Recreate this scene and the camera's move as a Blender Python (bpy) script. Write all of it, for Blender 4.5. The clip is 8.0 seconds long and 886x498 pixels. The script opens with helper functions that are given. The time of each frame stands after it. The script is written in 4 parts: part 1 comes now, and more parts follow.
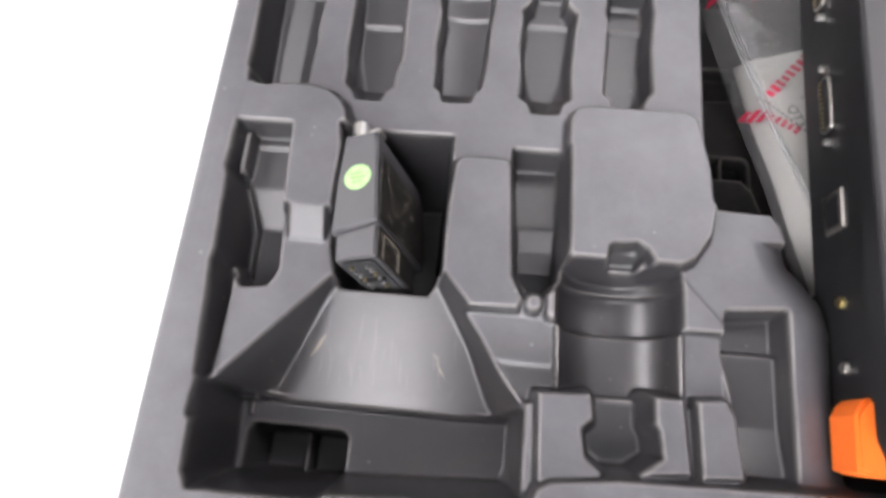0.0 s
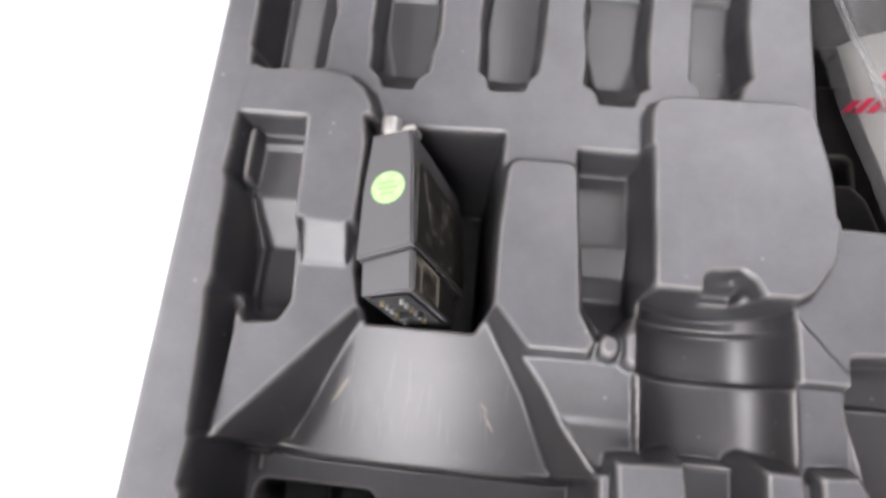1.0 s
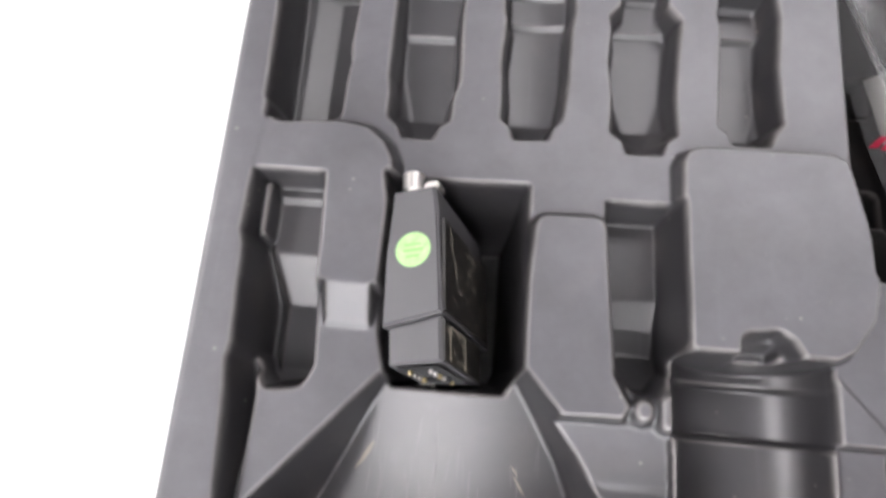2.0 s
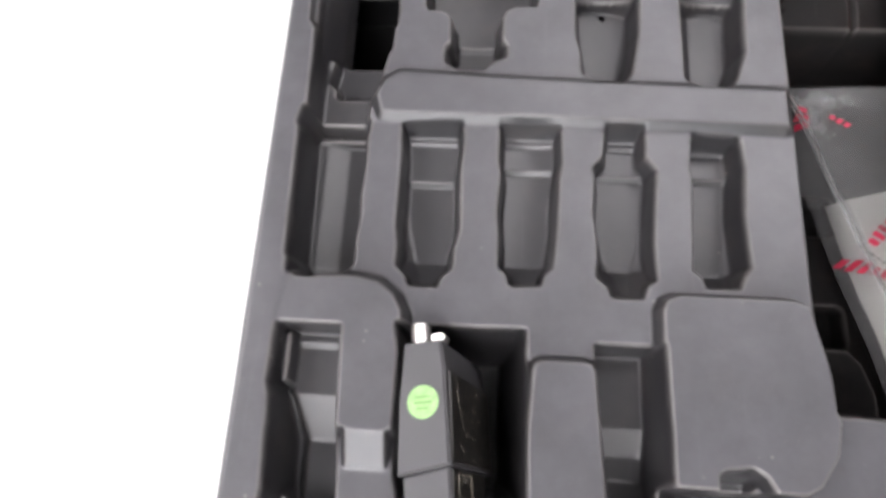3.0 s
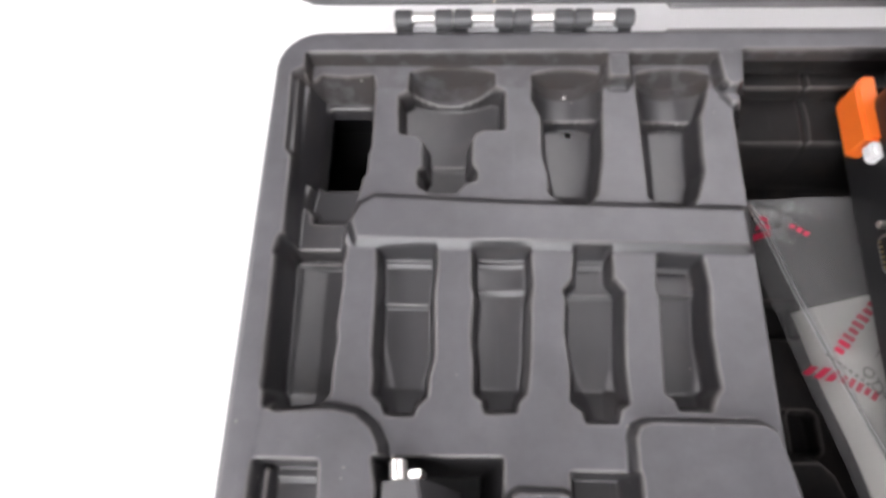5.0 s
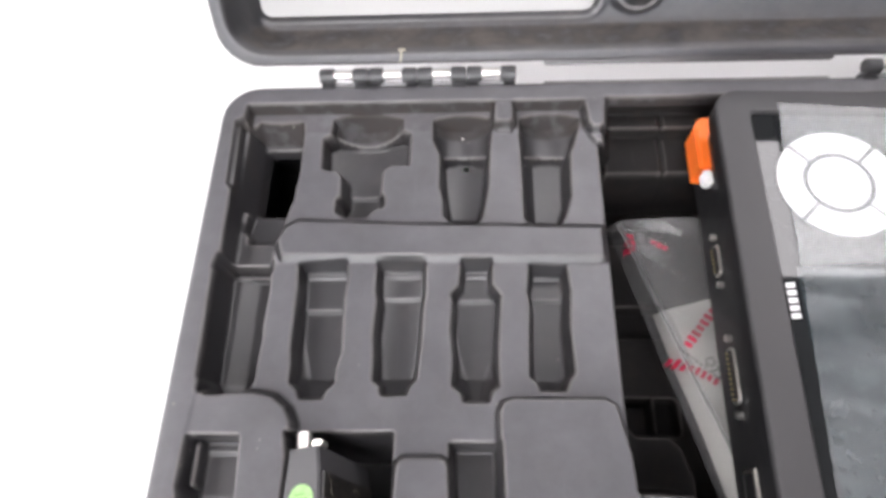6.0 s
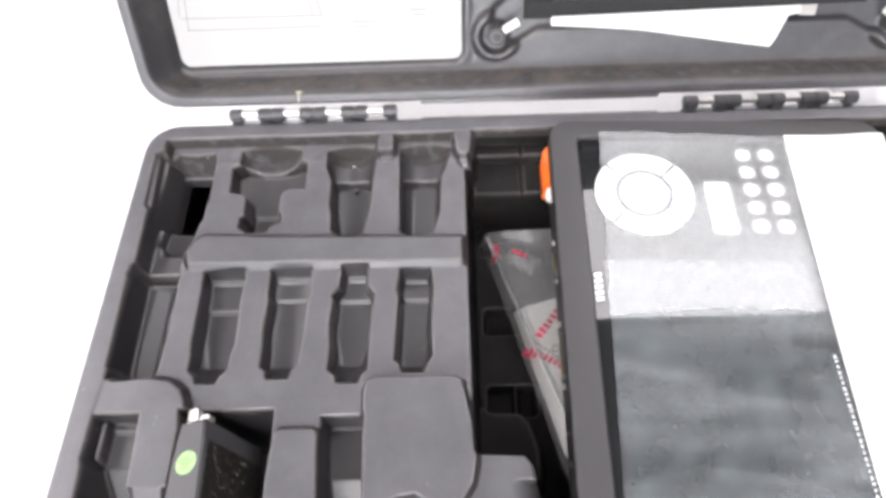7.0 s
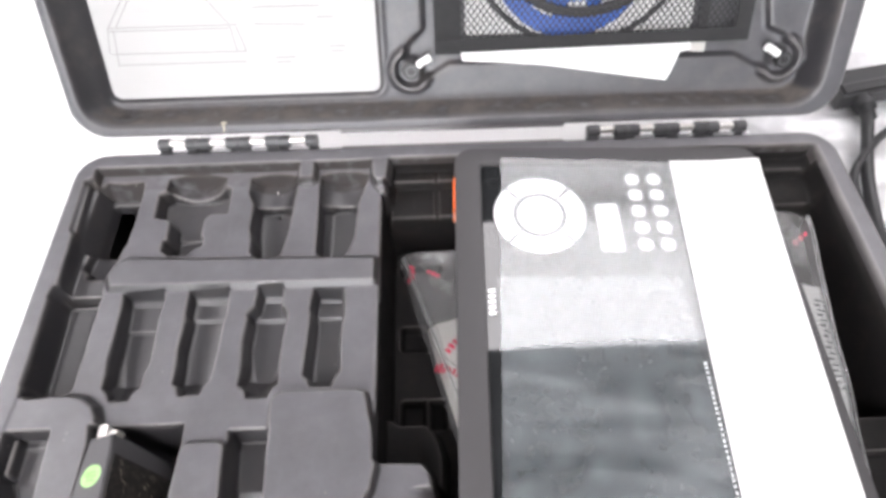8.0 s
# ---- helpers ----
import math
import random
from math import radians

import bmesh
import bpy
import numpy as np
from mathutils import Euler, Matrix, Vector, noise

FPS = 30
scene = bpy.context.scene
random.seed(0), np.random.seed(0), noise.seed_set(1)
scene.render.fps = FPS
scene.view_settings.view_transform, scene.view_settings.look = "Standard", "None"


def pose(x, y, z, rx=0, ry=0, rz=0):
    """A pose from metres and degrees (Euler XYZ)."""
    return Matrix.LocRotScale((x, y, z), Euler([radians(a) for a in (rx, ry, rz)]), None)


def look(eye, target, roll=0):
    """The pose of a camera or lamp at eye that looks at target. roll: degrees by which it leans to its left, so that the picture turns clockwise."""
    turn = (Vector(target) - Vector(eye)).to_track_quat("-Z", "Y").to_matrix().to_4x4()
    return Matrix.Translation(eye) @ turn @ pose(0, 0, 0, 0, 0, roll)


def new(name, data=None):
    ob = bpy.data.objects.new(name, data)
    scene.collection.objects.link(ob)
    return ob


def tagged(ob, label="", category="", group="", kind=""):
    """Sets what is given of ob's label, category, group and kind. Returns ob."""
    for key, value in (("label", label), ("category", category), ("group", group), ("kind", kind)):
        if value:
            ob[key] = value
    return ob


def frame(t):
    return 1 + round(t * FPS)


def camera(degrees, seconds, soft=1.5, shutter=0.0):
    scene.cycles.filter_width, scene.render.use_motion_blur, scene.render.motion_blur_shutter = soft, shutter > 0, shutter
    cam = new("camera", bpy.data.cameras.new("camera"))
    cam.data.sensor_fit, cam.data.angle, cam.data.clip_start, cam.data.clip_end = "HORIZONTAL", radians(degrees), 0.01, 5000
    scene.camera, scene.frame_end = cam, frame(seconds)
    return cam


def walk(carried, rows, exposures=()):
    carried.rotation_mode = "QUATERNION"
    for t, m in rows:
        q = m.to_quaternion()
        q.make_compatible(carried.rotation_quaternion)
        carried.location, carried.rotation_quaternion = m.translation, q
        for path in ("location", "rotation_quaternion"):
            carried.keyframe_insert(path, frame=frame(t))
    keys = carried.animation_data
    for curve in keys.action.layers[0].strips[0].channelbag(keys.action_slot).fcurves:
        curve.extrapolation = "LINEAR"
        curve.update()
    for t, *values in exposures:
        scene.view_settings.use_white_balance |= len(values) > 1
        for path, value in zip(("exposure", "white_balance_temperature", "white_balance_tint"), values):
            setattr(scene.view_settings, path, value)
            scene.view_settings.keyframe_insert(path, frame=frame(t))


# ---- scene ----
cam = camera(72.1, 8.0, soft=3.6)
PATH = [
    (0, (0.133, 0.019, 0.303), (0.005, 0.616, -1.602), -6.8),
    (0.5, (0.124, 0.037, 0.283), (-0.038, 0.611, -1.626), -10.2),
    (1, (0.117, 0.046, 0.266), (-0.04, 0.561, -1.66), -11.3),
    (1.2, (0.114, 0.049, 0.263), (-0.035, 0.556, -1.666), -10.8),
    (2.3, (0.105, 0.078, 0.271), (-0.029, 0.562, -1.665), -11.2),
    (2.5, (0.105, 0.087, 0.279), (-0.022, 0.569, -1.658), -10.7),
    (3, (0.102, 0.101, 0.297), (-0.028, 0.66, -1.619), -10.1),
    (3.5, (0.104, 0.117, 0.301), (-0.027, 0.762, -1.587), -9.3),
    (4, (0.101, 0.127, 0.304), (-0.025, 0.799, -1.575), -8.9),
    (5.3, (0.113, 0.129, 0.318), (0.023, 0.854, -1.544), -6.0),
    (5.5, (0.127, 0.119, 0.327), (0.022, 0.883, -1.518), -6.8),
    (6, (0.152, 0.099, 0.35), (0.056, 0.93, -1.467), -6.3),
    (6.5, (0.178, 0.074, 0.368), (0.104, 0.971, -1.419), -4.9),
    (7, (0.21, 0.056, 0.383), (0.168, 1.035, -1.36), -3.6),
    (7.5, (0.227, 0.05, 0.387), (0.208, 1.086, -1.324), -2.7),
    (8, (0.251, 0.04, 0.395), (0.271, 1.107, -1.296), -1.1),
]
walk(cam, [(t, look(eye, target, roll)) for t, eye, target, roll in PATH],
     exposures=[(0.0, 0.26), (1.0, 0.26), (2.5, 0.02), (3.5, -0.15), (4.2, -0.18), (5.5, -0.14), (6.5, 0.06), (7.0, 0.18), (8.0, 0.14)])

# ---- light ----
world = bpy.data.worlds.new("room_air")
scene.world = world
world.use_nodes = True
world.node_tree.nodes["Background"].inputs[0].default_value = (0.93, 0.96, 1.0, 1)
world.node_tree.nodes["Background"].inputs[1].default_value = 0.03

MM = 0.001
TRAY, RIM = 85.0, 92.5      # heights of the tray's face and the case's rim, in millimetres


# ---- materials ----
def nodes_of(name):
    m = bpy.data.materials.new(name)
    m.use_nodes = True
    nt = m.node_tree
    return m, nt, nt.nodes["Principled BSDF"]


def grained(name, colour, rough, metal=0.0, vary=0.12, scale=60.0, fine=1800.0, bump=0.12, dirt=None, dirt_amount=0.0, spec=0.5, scratch=0.0, wear_glint=0.0, dust=None, lit_faces=None, specks=0.0, smooth_rough=None):
    """A procedural surface: broad blotches, fine grain, relief and, where given, dust, scratches or painted light on
    flat faces.
    """
    m, nt, b = nodes_of(name)
    n, l = nt.nodes, nt.links
    tc = n.new("ShaderNodeTexCoord")
    broad = n.new("ShaderNodeTexNoise")
    broad.inputs["Scale"].default_value, broad.inputs["Detail"].default_value = scale, 5
    small = n.new("ShaderNodeTexNoise")
    small.inputs["Scale"].default_value, small.inputs["Detail"].default_value = fine, 3
    for t in (broad, small):
        l.new(tc.outputs["Object"], t.inputs["Vector"])
    ramp = n.new("ShaderNodeMapRange")
    ramp.inputs["To Min"].default_value, ramp.inputs["To Max"].default_value = 1 - vary, 1 + vary
    l.new(broad.outputs["Fac"], ramp.inputs["Value"])
    ramp2 = n.new("ShaderNodeMapRange")
    ramp2.inputs["To Min"].default_value, ramp2.inputs["To Max"].default_value = 1 - vary * 0.6, 1 + vary * 0.6
    l.new(small.outputs["Fac"], ramp2.inputs["Value"])
    mul = n.new("ShaderNodeMath")
    mul.operation = "MULTIPLY"
    l.new(ramp.outputs[0], mul.inputs[0])
    l.new(ramp2.outputs[0], mul.inputs[1])
    col = n.new("ShaderNodeVectorMath")
    col.operation = "SCALE"
    col.inputs[0].default_value = colour
    l.new(mul.outputs[0], col.inputs["Scale"])
    out = col.outputs[0]
    if dirt:
        spots = n.new("ShaderNodeTexNoise")
        spots.inputs["Scale"].default_value, spots.inputs["Detail"].default_value, spots.inputs["Roughness"].default_value = scale * 1.7, 8, 0.65
        l.new(tc.outputs["Object"], spots.inputs["Vector"])
        cut = n.new("ShaderNodeMapRange")
        cut.inputs["From Min"].default_value, cut.inputs["From Max"].default_value = 0.5, 0.75
        cut.inputs["To Max"].default_value = dirt_amount
        l.new(spots.outputs["Fac"], cut.inputs["Value"])
        mix = n.new("ShaderNodeMix")
        mix.data_type = "RGBA"
        mix.inputs[7].default_value = (*dirt, 1)
        l.new(cut.outputs[0], mix.inputs[0])
        l.new(out, mix.inputs[6])
        out = mix.outputs[2]
    if scratch:
        wave = n.new("ShaderNodeTexNoise")
        wave.inputs["Scale"].default_value, wave.inputs["Detail"].default_value = 260, 2
        sq = n.new("ShaderNodeMapping")
        sq.inputs["Scale"].default_value, sq.inputs["Rotation"].default_value = (1, 0.05, 1), (0, 0, 0.5)
        l.new(tc.outputs["Object"], sq.inputs["Vector"])
        l.new(sq.outputs[0], wave.inputs["Vector"])
        sc = n.new("ShaderNodeMapRange")
        sc.inputs["From Min"].default_value, sc.inputs["From Max"].default_value, sc.inputs["To Max"].default_value = 0.66, 0.78, scratch
        l.new(wave.outputs["Fac"], sc.inputs["Value"])
        mx = n.new("ShaderNodeMix")
        mx.data_type = "RGBA"
        mx.inputs[7].default_value = tuple(min(1, c * 2.6) for c in colour) + (1,)
        l.new(sc.outputs[0], mx.inputs[0])
        l.new(out, mx.inputs[6])
        out = mx.outputs[2]
    if dust:
        # dust lying over a stretch of the part: colour, amount, and the spans of y and z that it covers
        dcol, amount, y0, y1, z0, z1 = dust
        sep = n.new("ShaderNodeSeparateXYZ")
        l.new(tc.outputs["Object"], sep.inputs[0])
        cloud = n.new("ShaderNodeTexNoise")
        cloud.inputs["Scale"].default_value, cloud.inputs["Detail"].default_value = 90, 7
        l.new(tc.outputs["Object"], cloud.inputs["Vector"])
        keep = n.new("ShaderNodeMapRange")
        keep.inputs["From Min"].default_value, keep.inputs["From Max"].default_value, keep.inputs["To Max"].default_value = 0.32, 0.68, amount
        l.new(cloud.outputs["Fac"], keep.inputs["Value"])
        last = keep.outputs[0]
        for axis, a, c in (("Y", y0, y1), ("Z", z0, z1)):
            for lo, hi in ((a, a + 0.002), (c + 0.002, c)):
                mr = n.new("ShaderNodeMapRange")
                mr.inputs["From Min"].default_value, mr.inputs["From Max"].default_value = lo, hi
                l.new(sep.outputs[axis], mr.inputs["Value"])
                times = n.new("ShaderNodeMath")
                times.operation = "MULTIPLY"
                l.new(last, times.inputs[0])
                l.new(mr.outputs[0], times.inputs[1])
                last = times.outputs[0]
        md = n.new("ShaderNodeMix")
        md.data_type = "RGBA"
        md.inputs[7].default_value = (*dcol, 1)
        l.new(last, md.inputs[0])
        l.new(out, md.inputs[6])
        out = md.outputs[2]
    if lit_faces:
        # light painted into the colour: flat high faces paler, walls and pocket beds left dark; the faces are also
        # matt, bends, walls and beds smooth and glossy
        scol, much, low_z, high_z, below = lit_faces
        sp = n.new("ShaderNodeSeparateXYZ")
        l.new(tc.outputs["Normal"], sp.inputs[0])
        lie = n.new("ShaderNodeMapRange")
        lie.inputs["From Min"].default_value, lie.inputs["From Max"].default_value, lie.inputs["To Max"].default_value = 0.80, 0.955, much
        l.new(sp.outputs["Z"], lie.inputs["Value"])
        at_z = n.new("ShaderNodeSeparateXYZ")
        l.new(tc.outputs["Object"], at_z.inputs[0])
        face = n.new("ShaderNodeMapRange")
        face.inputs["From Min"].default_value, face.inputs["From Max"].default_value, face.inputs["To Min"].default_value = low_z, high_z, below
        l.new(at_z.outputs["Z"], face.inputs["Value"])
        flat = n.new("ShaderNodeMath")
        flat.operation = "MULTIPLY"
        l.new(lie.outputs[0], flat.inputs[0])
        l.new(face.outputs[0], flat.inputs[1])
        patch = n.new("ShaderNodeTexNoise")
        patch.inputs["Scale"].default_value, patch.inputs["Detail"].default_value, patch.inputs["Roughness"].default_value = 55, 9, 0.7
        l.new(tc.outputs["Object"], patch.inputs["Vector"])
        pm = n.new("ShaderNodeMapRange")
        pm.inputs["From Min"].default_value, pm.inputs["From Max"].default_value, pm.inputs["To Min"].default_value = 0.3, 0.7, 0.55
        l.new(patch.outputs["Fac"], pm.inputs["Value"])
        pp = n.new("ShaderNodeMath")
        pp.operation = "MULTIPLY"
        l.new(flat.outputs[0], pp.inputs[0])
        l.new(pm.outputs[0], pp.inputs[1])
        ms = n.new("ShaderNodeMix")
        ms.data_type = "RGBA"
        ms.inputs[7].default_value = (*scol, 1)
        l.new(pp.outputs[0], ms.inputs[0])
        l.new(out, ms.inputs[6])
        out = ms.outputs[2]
    if specks:
        # scattered pale crumbs and nicks
        cell = n.new("ShaderNodeTexVoronoi")
        cell.inputs["Scale"].default_value = 130
        l.new(tc.outputs["Object"], cell.inputs["Vector"])
        dot = n.new("ShaderNodeMapRange")
        dot.inputs["From Min"].default_value, dot.inputs["From Max"].default_value, dot.inputs["To Max"].default_value = 0.10, 0.05, specks
        l.new(cell.outputs["Distance"], dot.inputs["Value"])
        few = n.new("ShaderNodeMapRange")
        few.inputs["From Min"].default_value, few.inputs["From Max"].default_value = 0.52, 0.62
        l.new(broad.outputs["Fac"], few.inputs["Value"])
        both = n.new("ShaderNodeMath")
        both.operation = "MULTIPLY"
        l.new(dot.outputs[0], both.inputs[0])
        l.new(few.outputs[0], both.inputs[1])
        mk = n.new("ShaderNodeMix")
        mk.data_type = "RGBA"
        mk.inputs[7].default_value = (0.30, 0.28, 0.26, 1)
        l.new(both.outputs[0], mk.inputs[0])
        l.new(out, mk.inputs[6])
        out = mk.outputs[2]
    if wear_glint:
        # rubbed, paler edges, with bright edge highlights painted in as well
        geo = n.new("ShaderNodeNewGeometry")
        rub = n.new("ShaderNodeMapRange")
        rub.inputs["From Min"].default_value, rub.inputs["From Max"].default_value, rub.inputs["To Max"].default_value = 0.508, 0.555, wear_glint
        l.new(geo.outputs["Pointiness"], rub.inputs["Value"])
        broken = n.new("ShaderNodeMath")
        broken.operation = "MULTIPLY"
        l.new(rub.outputs[0], broken.inputs[0])
        l.new(broad.outputs["Fac"], broken.inputs[1])
        mw = n.new("ShaderNodeMix")
        mw.data_type = "RGBA"
        mw.inputs[7].default_value = (0.30, 0.28, 0.27, 1)
        l.new(broken.outputs[0], mw.inputs[0])
        l.new(out, mw.inputs[6])
        out = mw.outputs[2]
    l.new(out, b.inputs["Base Color"])
    rr = n.new("ShaderNodeMapRange")
    rr.inputs["To Min"].default_value, rr.inputs["To Max"].default_value = rough * 0.8, min(1, rough * 1.2)
    l.new(broad.outputs["Fac"], rr.inputs["Value"])
    gloss = rr.outputs[0]
    if lit_faces and smooth_rough:
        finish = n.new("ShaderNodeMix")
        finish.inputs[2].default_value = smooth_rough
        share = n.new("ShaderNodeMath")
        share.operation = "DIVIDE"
        share.inputs[1].default_value = lit_faces[1]
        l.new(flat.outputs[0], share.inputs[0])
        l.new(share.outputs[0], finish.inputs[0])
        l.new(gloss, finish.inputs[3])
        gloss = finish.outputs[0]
    if dust:
        # dusty stretches are matt
        matt = n.new("ShaderNodeMix")
        matt.inputs[3].default_value = 0.9
        cover = n.new("ShaderNodeMapRange")
        cover.inputs["From Max"].default_value = dust[1] * 0.5
        l.new(last, cover.inputs["Value"])
        l.new(cover.outputs[0], matt.inputs[0])
        l.new(gloss, matt.inputs[2])
        gloss = matt.outputs[0]
    l.new(gloss, b.inputs["Roughness"])
    b.inputs["Metallic"].default_value = metal
    b.inputs["Specular IOR Level"].default_value = spec
    if bump:
        bp = n.new("ShaderNodeBump")
        bp.inputs["Strength"].default_value, bp.inputs["Distance"].default_value = bump, 0.0003
        l.new(small.outputs["Fac"], bp.inputs["Height"])
        l.new(bp.outputs[0], b.inputs["Normal"])
    return m


def clear_film(name, body, share, rough=0.08, gloss=0.35, smear_sheen=0.0, ripple=0.06):
    """Thin clear plastic: mostly see-through, a little milky, with a fixed gloss driven by Fresnel."""
    m, nt, b = nodes_of(name)
    n, l = nt.nodes, nt.links
    n.remove(b)
    out = n["Material Output"]
    see = n.new("ShaderNodeBsdfTransparent")
    see.inputs[0].default_value = (0.96, 0.97, 0.97, 1)
    milky = n.new("ShaderNodeBsdfDiffuse")
    milky.inputs[0].default_value = (*body, 1)
    tc = n.new("ShaderNodeTexCoord")
    noise_ = n.new("ShaderNodeTexNoise")
    noise_.inputs["Scale"].default_value, noise_.inputs["Detail"].default_value = 45, 6
    l.new(tc.outputs["Object"], noise_.inputs["Vector"])
    amount = n.new("ShaderNodeMapRange")
    amount.inputs["From Min"].default_value, amount.inputs["From Max"].default_value = 0.35, 0.7
    amount.inputs["To Min"].default_value, amount.inputs["To Max"].default_value = share * 0.85, min(1, share * 1.15)
    l.new(noise_.outputs["Fac"], amount.inputs["Value"])
    cover = amount.outputs[0]
    if smear_sheen:
        # wiped streaks running across the sheet, with reflections off its wrinkles painted in
        mp = n.new("ShaderNodeMapping")
        mp.inputs["Scale"].default_value = (12, 70, 1)
        streak = n.new("ShaderNodeTexNoise")
        streak.inputs["Scale"].default_value, streak.inputs["Detail"].default_value, streak.inputs["Distortion"].default_value = 1.0, 8, 0.5
        l.new(tc.outputs["Object"], mp.inputs["Vector"])
        l.new(mp.outputs[0], streak.inputs["Vector"])
        band = n.new("ShaderNodeMapRange")
        band.inputs["From Min"].default_value, band.inputs["From Max"].default_value, band.inputs["To Max"].default_value = 0.40, 0.72, smear_sheen
        l.new(streak.outputs["Fac"], band.inputs["Value"])
        both = n.new("ShaderNodeMath")
        both.operation = "ADD"
        l.new(cover, both.inputs[0])
        l.new(band.outputs[0], both.inputs[1])
        cover = both.outputs[0]
    first = n.new("ShaderNodeMixShader")
    l.new(cover, first.inputs[0])
    l.new(see.outputs[0], first.inputs[1])
    l.new(milky.outputs[0], first.inputs[2])
    shine = n.new("ShaderNodeBsdfGlossy")
    shine.inputs["Roughness"].default_value = rough
    fres = n.new("ShaderNodeFresnel")
    fres.inputs["IOR"].default_value = 1.5
    up = n.new("ShaderNodeMath")
    up.operation = "MULTIPLY"
    up.use_clamp = True
    up.inputs[1].default_value = gloss
    l.new(fres.outputs[0], up.inputs[0])
    bp = n.new("ShaderNodeBump")
    bp.inputs["Strength"].default_value, bp.inputs["Distance"].default_value = ripple, 0.0005
    l.new(noise_.outputs["Fac"], bp.inputs["Height"])
    l.new(bp.outputs[0], shine.inputs["Normal"])
    last = n.new("ShaderNodeMixShader")
    l.new(up.outputs[0], last.inputs[0])
    l.new(first.outputs[0], last.inputs[1])
    l.new(shine.outputs[0], last.inputs[2])
    l.new(last.outputs[0], out.inputs["Surface"])
    return m


def glow(name, colour, strength):
    m, nt, b = nodes_of(name)
    b.inputs["Base Color"].default_value = (0.8, 0.8, 0.8, 1)
    b.inputs["Emission Color"].default_value = (*colour, 1)
    b.inputs["Emission Strength"].default_value = strength
    return m


# The tray's lit tops and shaded pockets are partly put into this colour.
case_plastic = grained("case_plastic", (0.026, 0.025, 0.0272), 0.42, vary=0.08, scale=35, fine=2600, bump=0.10, dirt=(0.10, 0.082, 0.07), dirt_amount=0.22, scratch=0.35, specks=0.5, wear_glint=0.8, dust=((0.027, 0.020, 0.016), 0.8, 0.2875, 0.303, 0.055, 0.0905), spec=0.7, lit_faces=((0.160, 0.156, 0.170), 0.58, 0.0800, 0.083, 0.21), smooth_rough=0.36)
# Darker case plastic with brown dirt; the compartment's shade is put into its colour.
shaded_bay_plastic = grained("shaded_bay_plastic", (0.011, 0.0102, 0.0102), 0.6, vary=0.2, scale=45, fine=2000, bump=0.08, dirt=(0.05, 0.037, 0.029), dirt_amount=0.2, wear_glint=0.4, scratch=0.2, spec=0.13)
# The lid's flat faces are coloured lighter, its walls darker, as if shaded.
lid_plastic = grained("lid_plastic", (0.034, 0.0335, 0.037), 0.42, vary=0.10, scale=30, fine=2400, bump=0.10, dirt=(0.15, 0.13, 0.11), dirt_amount=0.3, wear_glint=0.4, dust=((0.16, 0.135, 0.115), 0.45, 0.002, 0.0115, -0.0235, -0.0045), spec=0.55, lit_faces=((0.150, 0.148, 0.162), 0.46, -0.03, -0.026, 1.0), smooth_rough=0.32)
hinge_plastic = grained("hinge_plastic", (0.06, 0.06, 0.063), 0.4, scale=80)
pale_plastic = grained("pale_plastic", (0.42, 0.42, 0.43), 0.4, scale=50)
steel = grained("steel", (0.75, 0.73, 0.7), 0.34, metal=1.0, vary=0.08, scale=120, bump=0.03)
brass = grained("brass", (0.72, 0.60, 0.32), 0.3, metal=1.0, vary=0.1, scale=200, bump=0.03)
rubber_grey = grained("rubber_grey", (0.048, 0.046, 0.048), 0.5, vary=0.08, scale=60)
black_plastic = grained("black_plastic", (0.012, 0.012, 0.013), 0.45, vary=0.15, scale=90, dirt=(0.07, 0.065, 0.06), dirt_amount=0.10)
adapter_plastic = grained("adapter_plastic", (0.085, 0.083, 0.088), 0.5, vary=0.1, scale=90, bump=0.12)
adapter_worn = grained("adapter_worn", (0.02, 0.019, 0.018), 0.3, vary=0.4, scale=230, dirt=(0.16, 0.14, 0.115), dirt_amount=0.45, scratch=0.8)
orange_rubber = grained("orange_rubber", (0.88, 0.17, 0.02), 0.5, vary=0.08, scale=90)
white_paper = grained("white_paper", (0.82, 0.82, 0.81), 0.6, vary=0.03, scale=40, bump=0.03)
card_paper = grained("card_paper", (0.47, 0.455, 0.43), 0.6, vary=0.04, scale=60, bump=0.04)
scuff_grey = grained("scuff_grey", (0.13, 0.125, 0.125), 0.6, vary=0.3, scale=400)
scuff_faint = grained("scuff_faint", (0.21, 0.185, 0.155), 0.6, vary=0.3, scale=400)
scuff_tan = grained("scuff_tan", (0.40, 0.36, 0.29), 0.8, vary=0.3, scale=400)
print_grey = grained("print_grey", (0.25, 0.235, 0.23), 0.7, vary=0.05)
print_dark = grained("print_dark", (0.09, 0.09, 0.09), 0.7, vary=0.05)
print_red = grained("print_red", (0.45, 0.02, 0.06), 0.55, vary=0.15)
panel_white = grained("panel_white", (0.42, 0.416, 0.408), 0.5, vary=0.03, scale=25, bump=0.03)
strip_paper = grained("strip_paper", (0.76, 0.75, 0.74), 0.6, vary=0.03, scale=30, bump=0.05)
green_paper = grained("green_paper", (0.36, 0.61, 0.25), 0.6, vary=0.45, scale=420)
print_green = grained("print_green", (0.22, 0.42, 0.14), 0.6, vary=0.1)
panel_glass = grained("panel_glass", (0.015, 0.016, 0.017), 0.025, vary=0.2, scale=40, bump=0.0, spec=0.5)
panel_grey = grained("panel_grey", (0.5, 0.5, 0.5), 0.4, vary=0.05, scale=40, bump=0.03)
key_white = grained("key_white", (0.82, 0.82, 0.82), 0.4, vary=0.03, scale=60, bump=0.02)
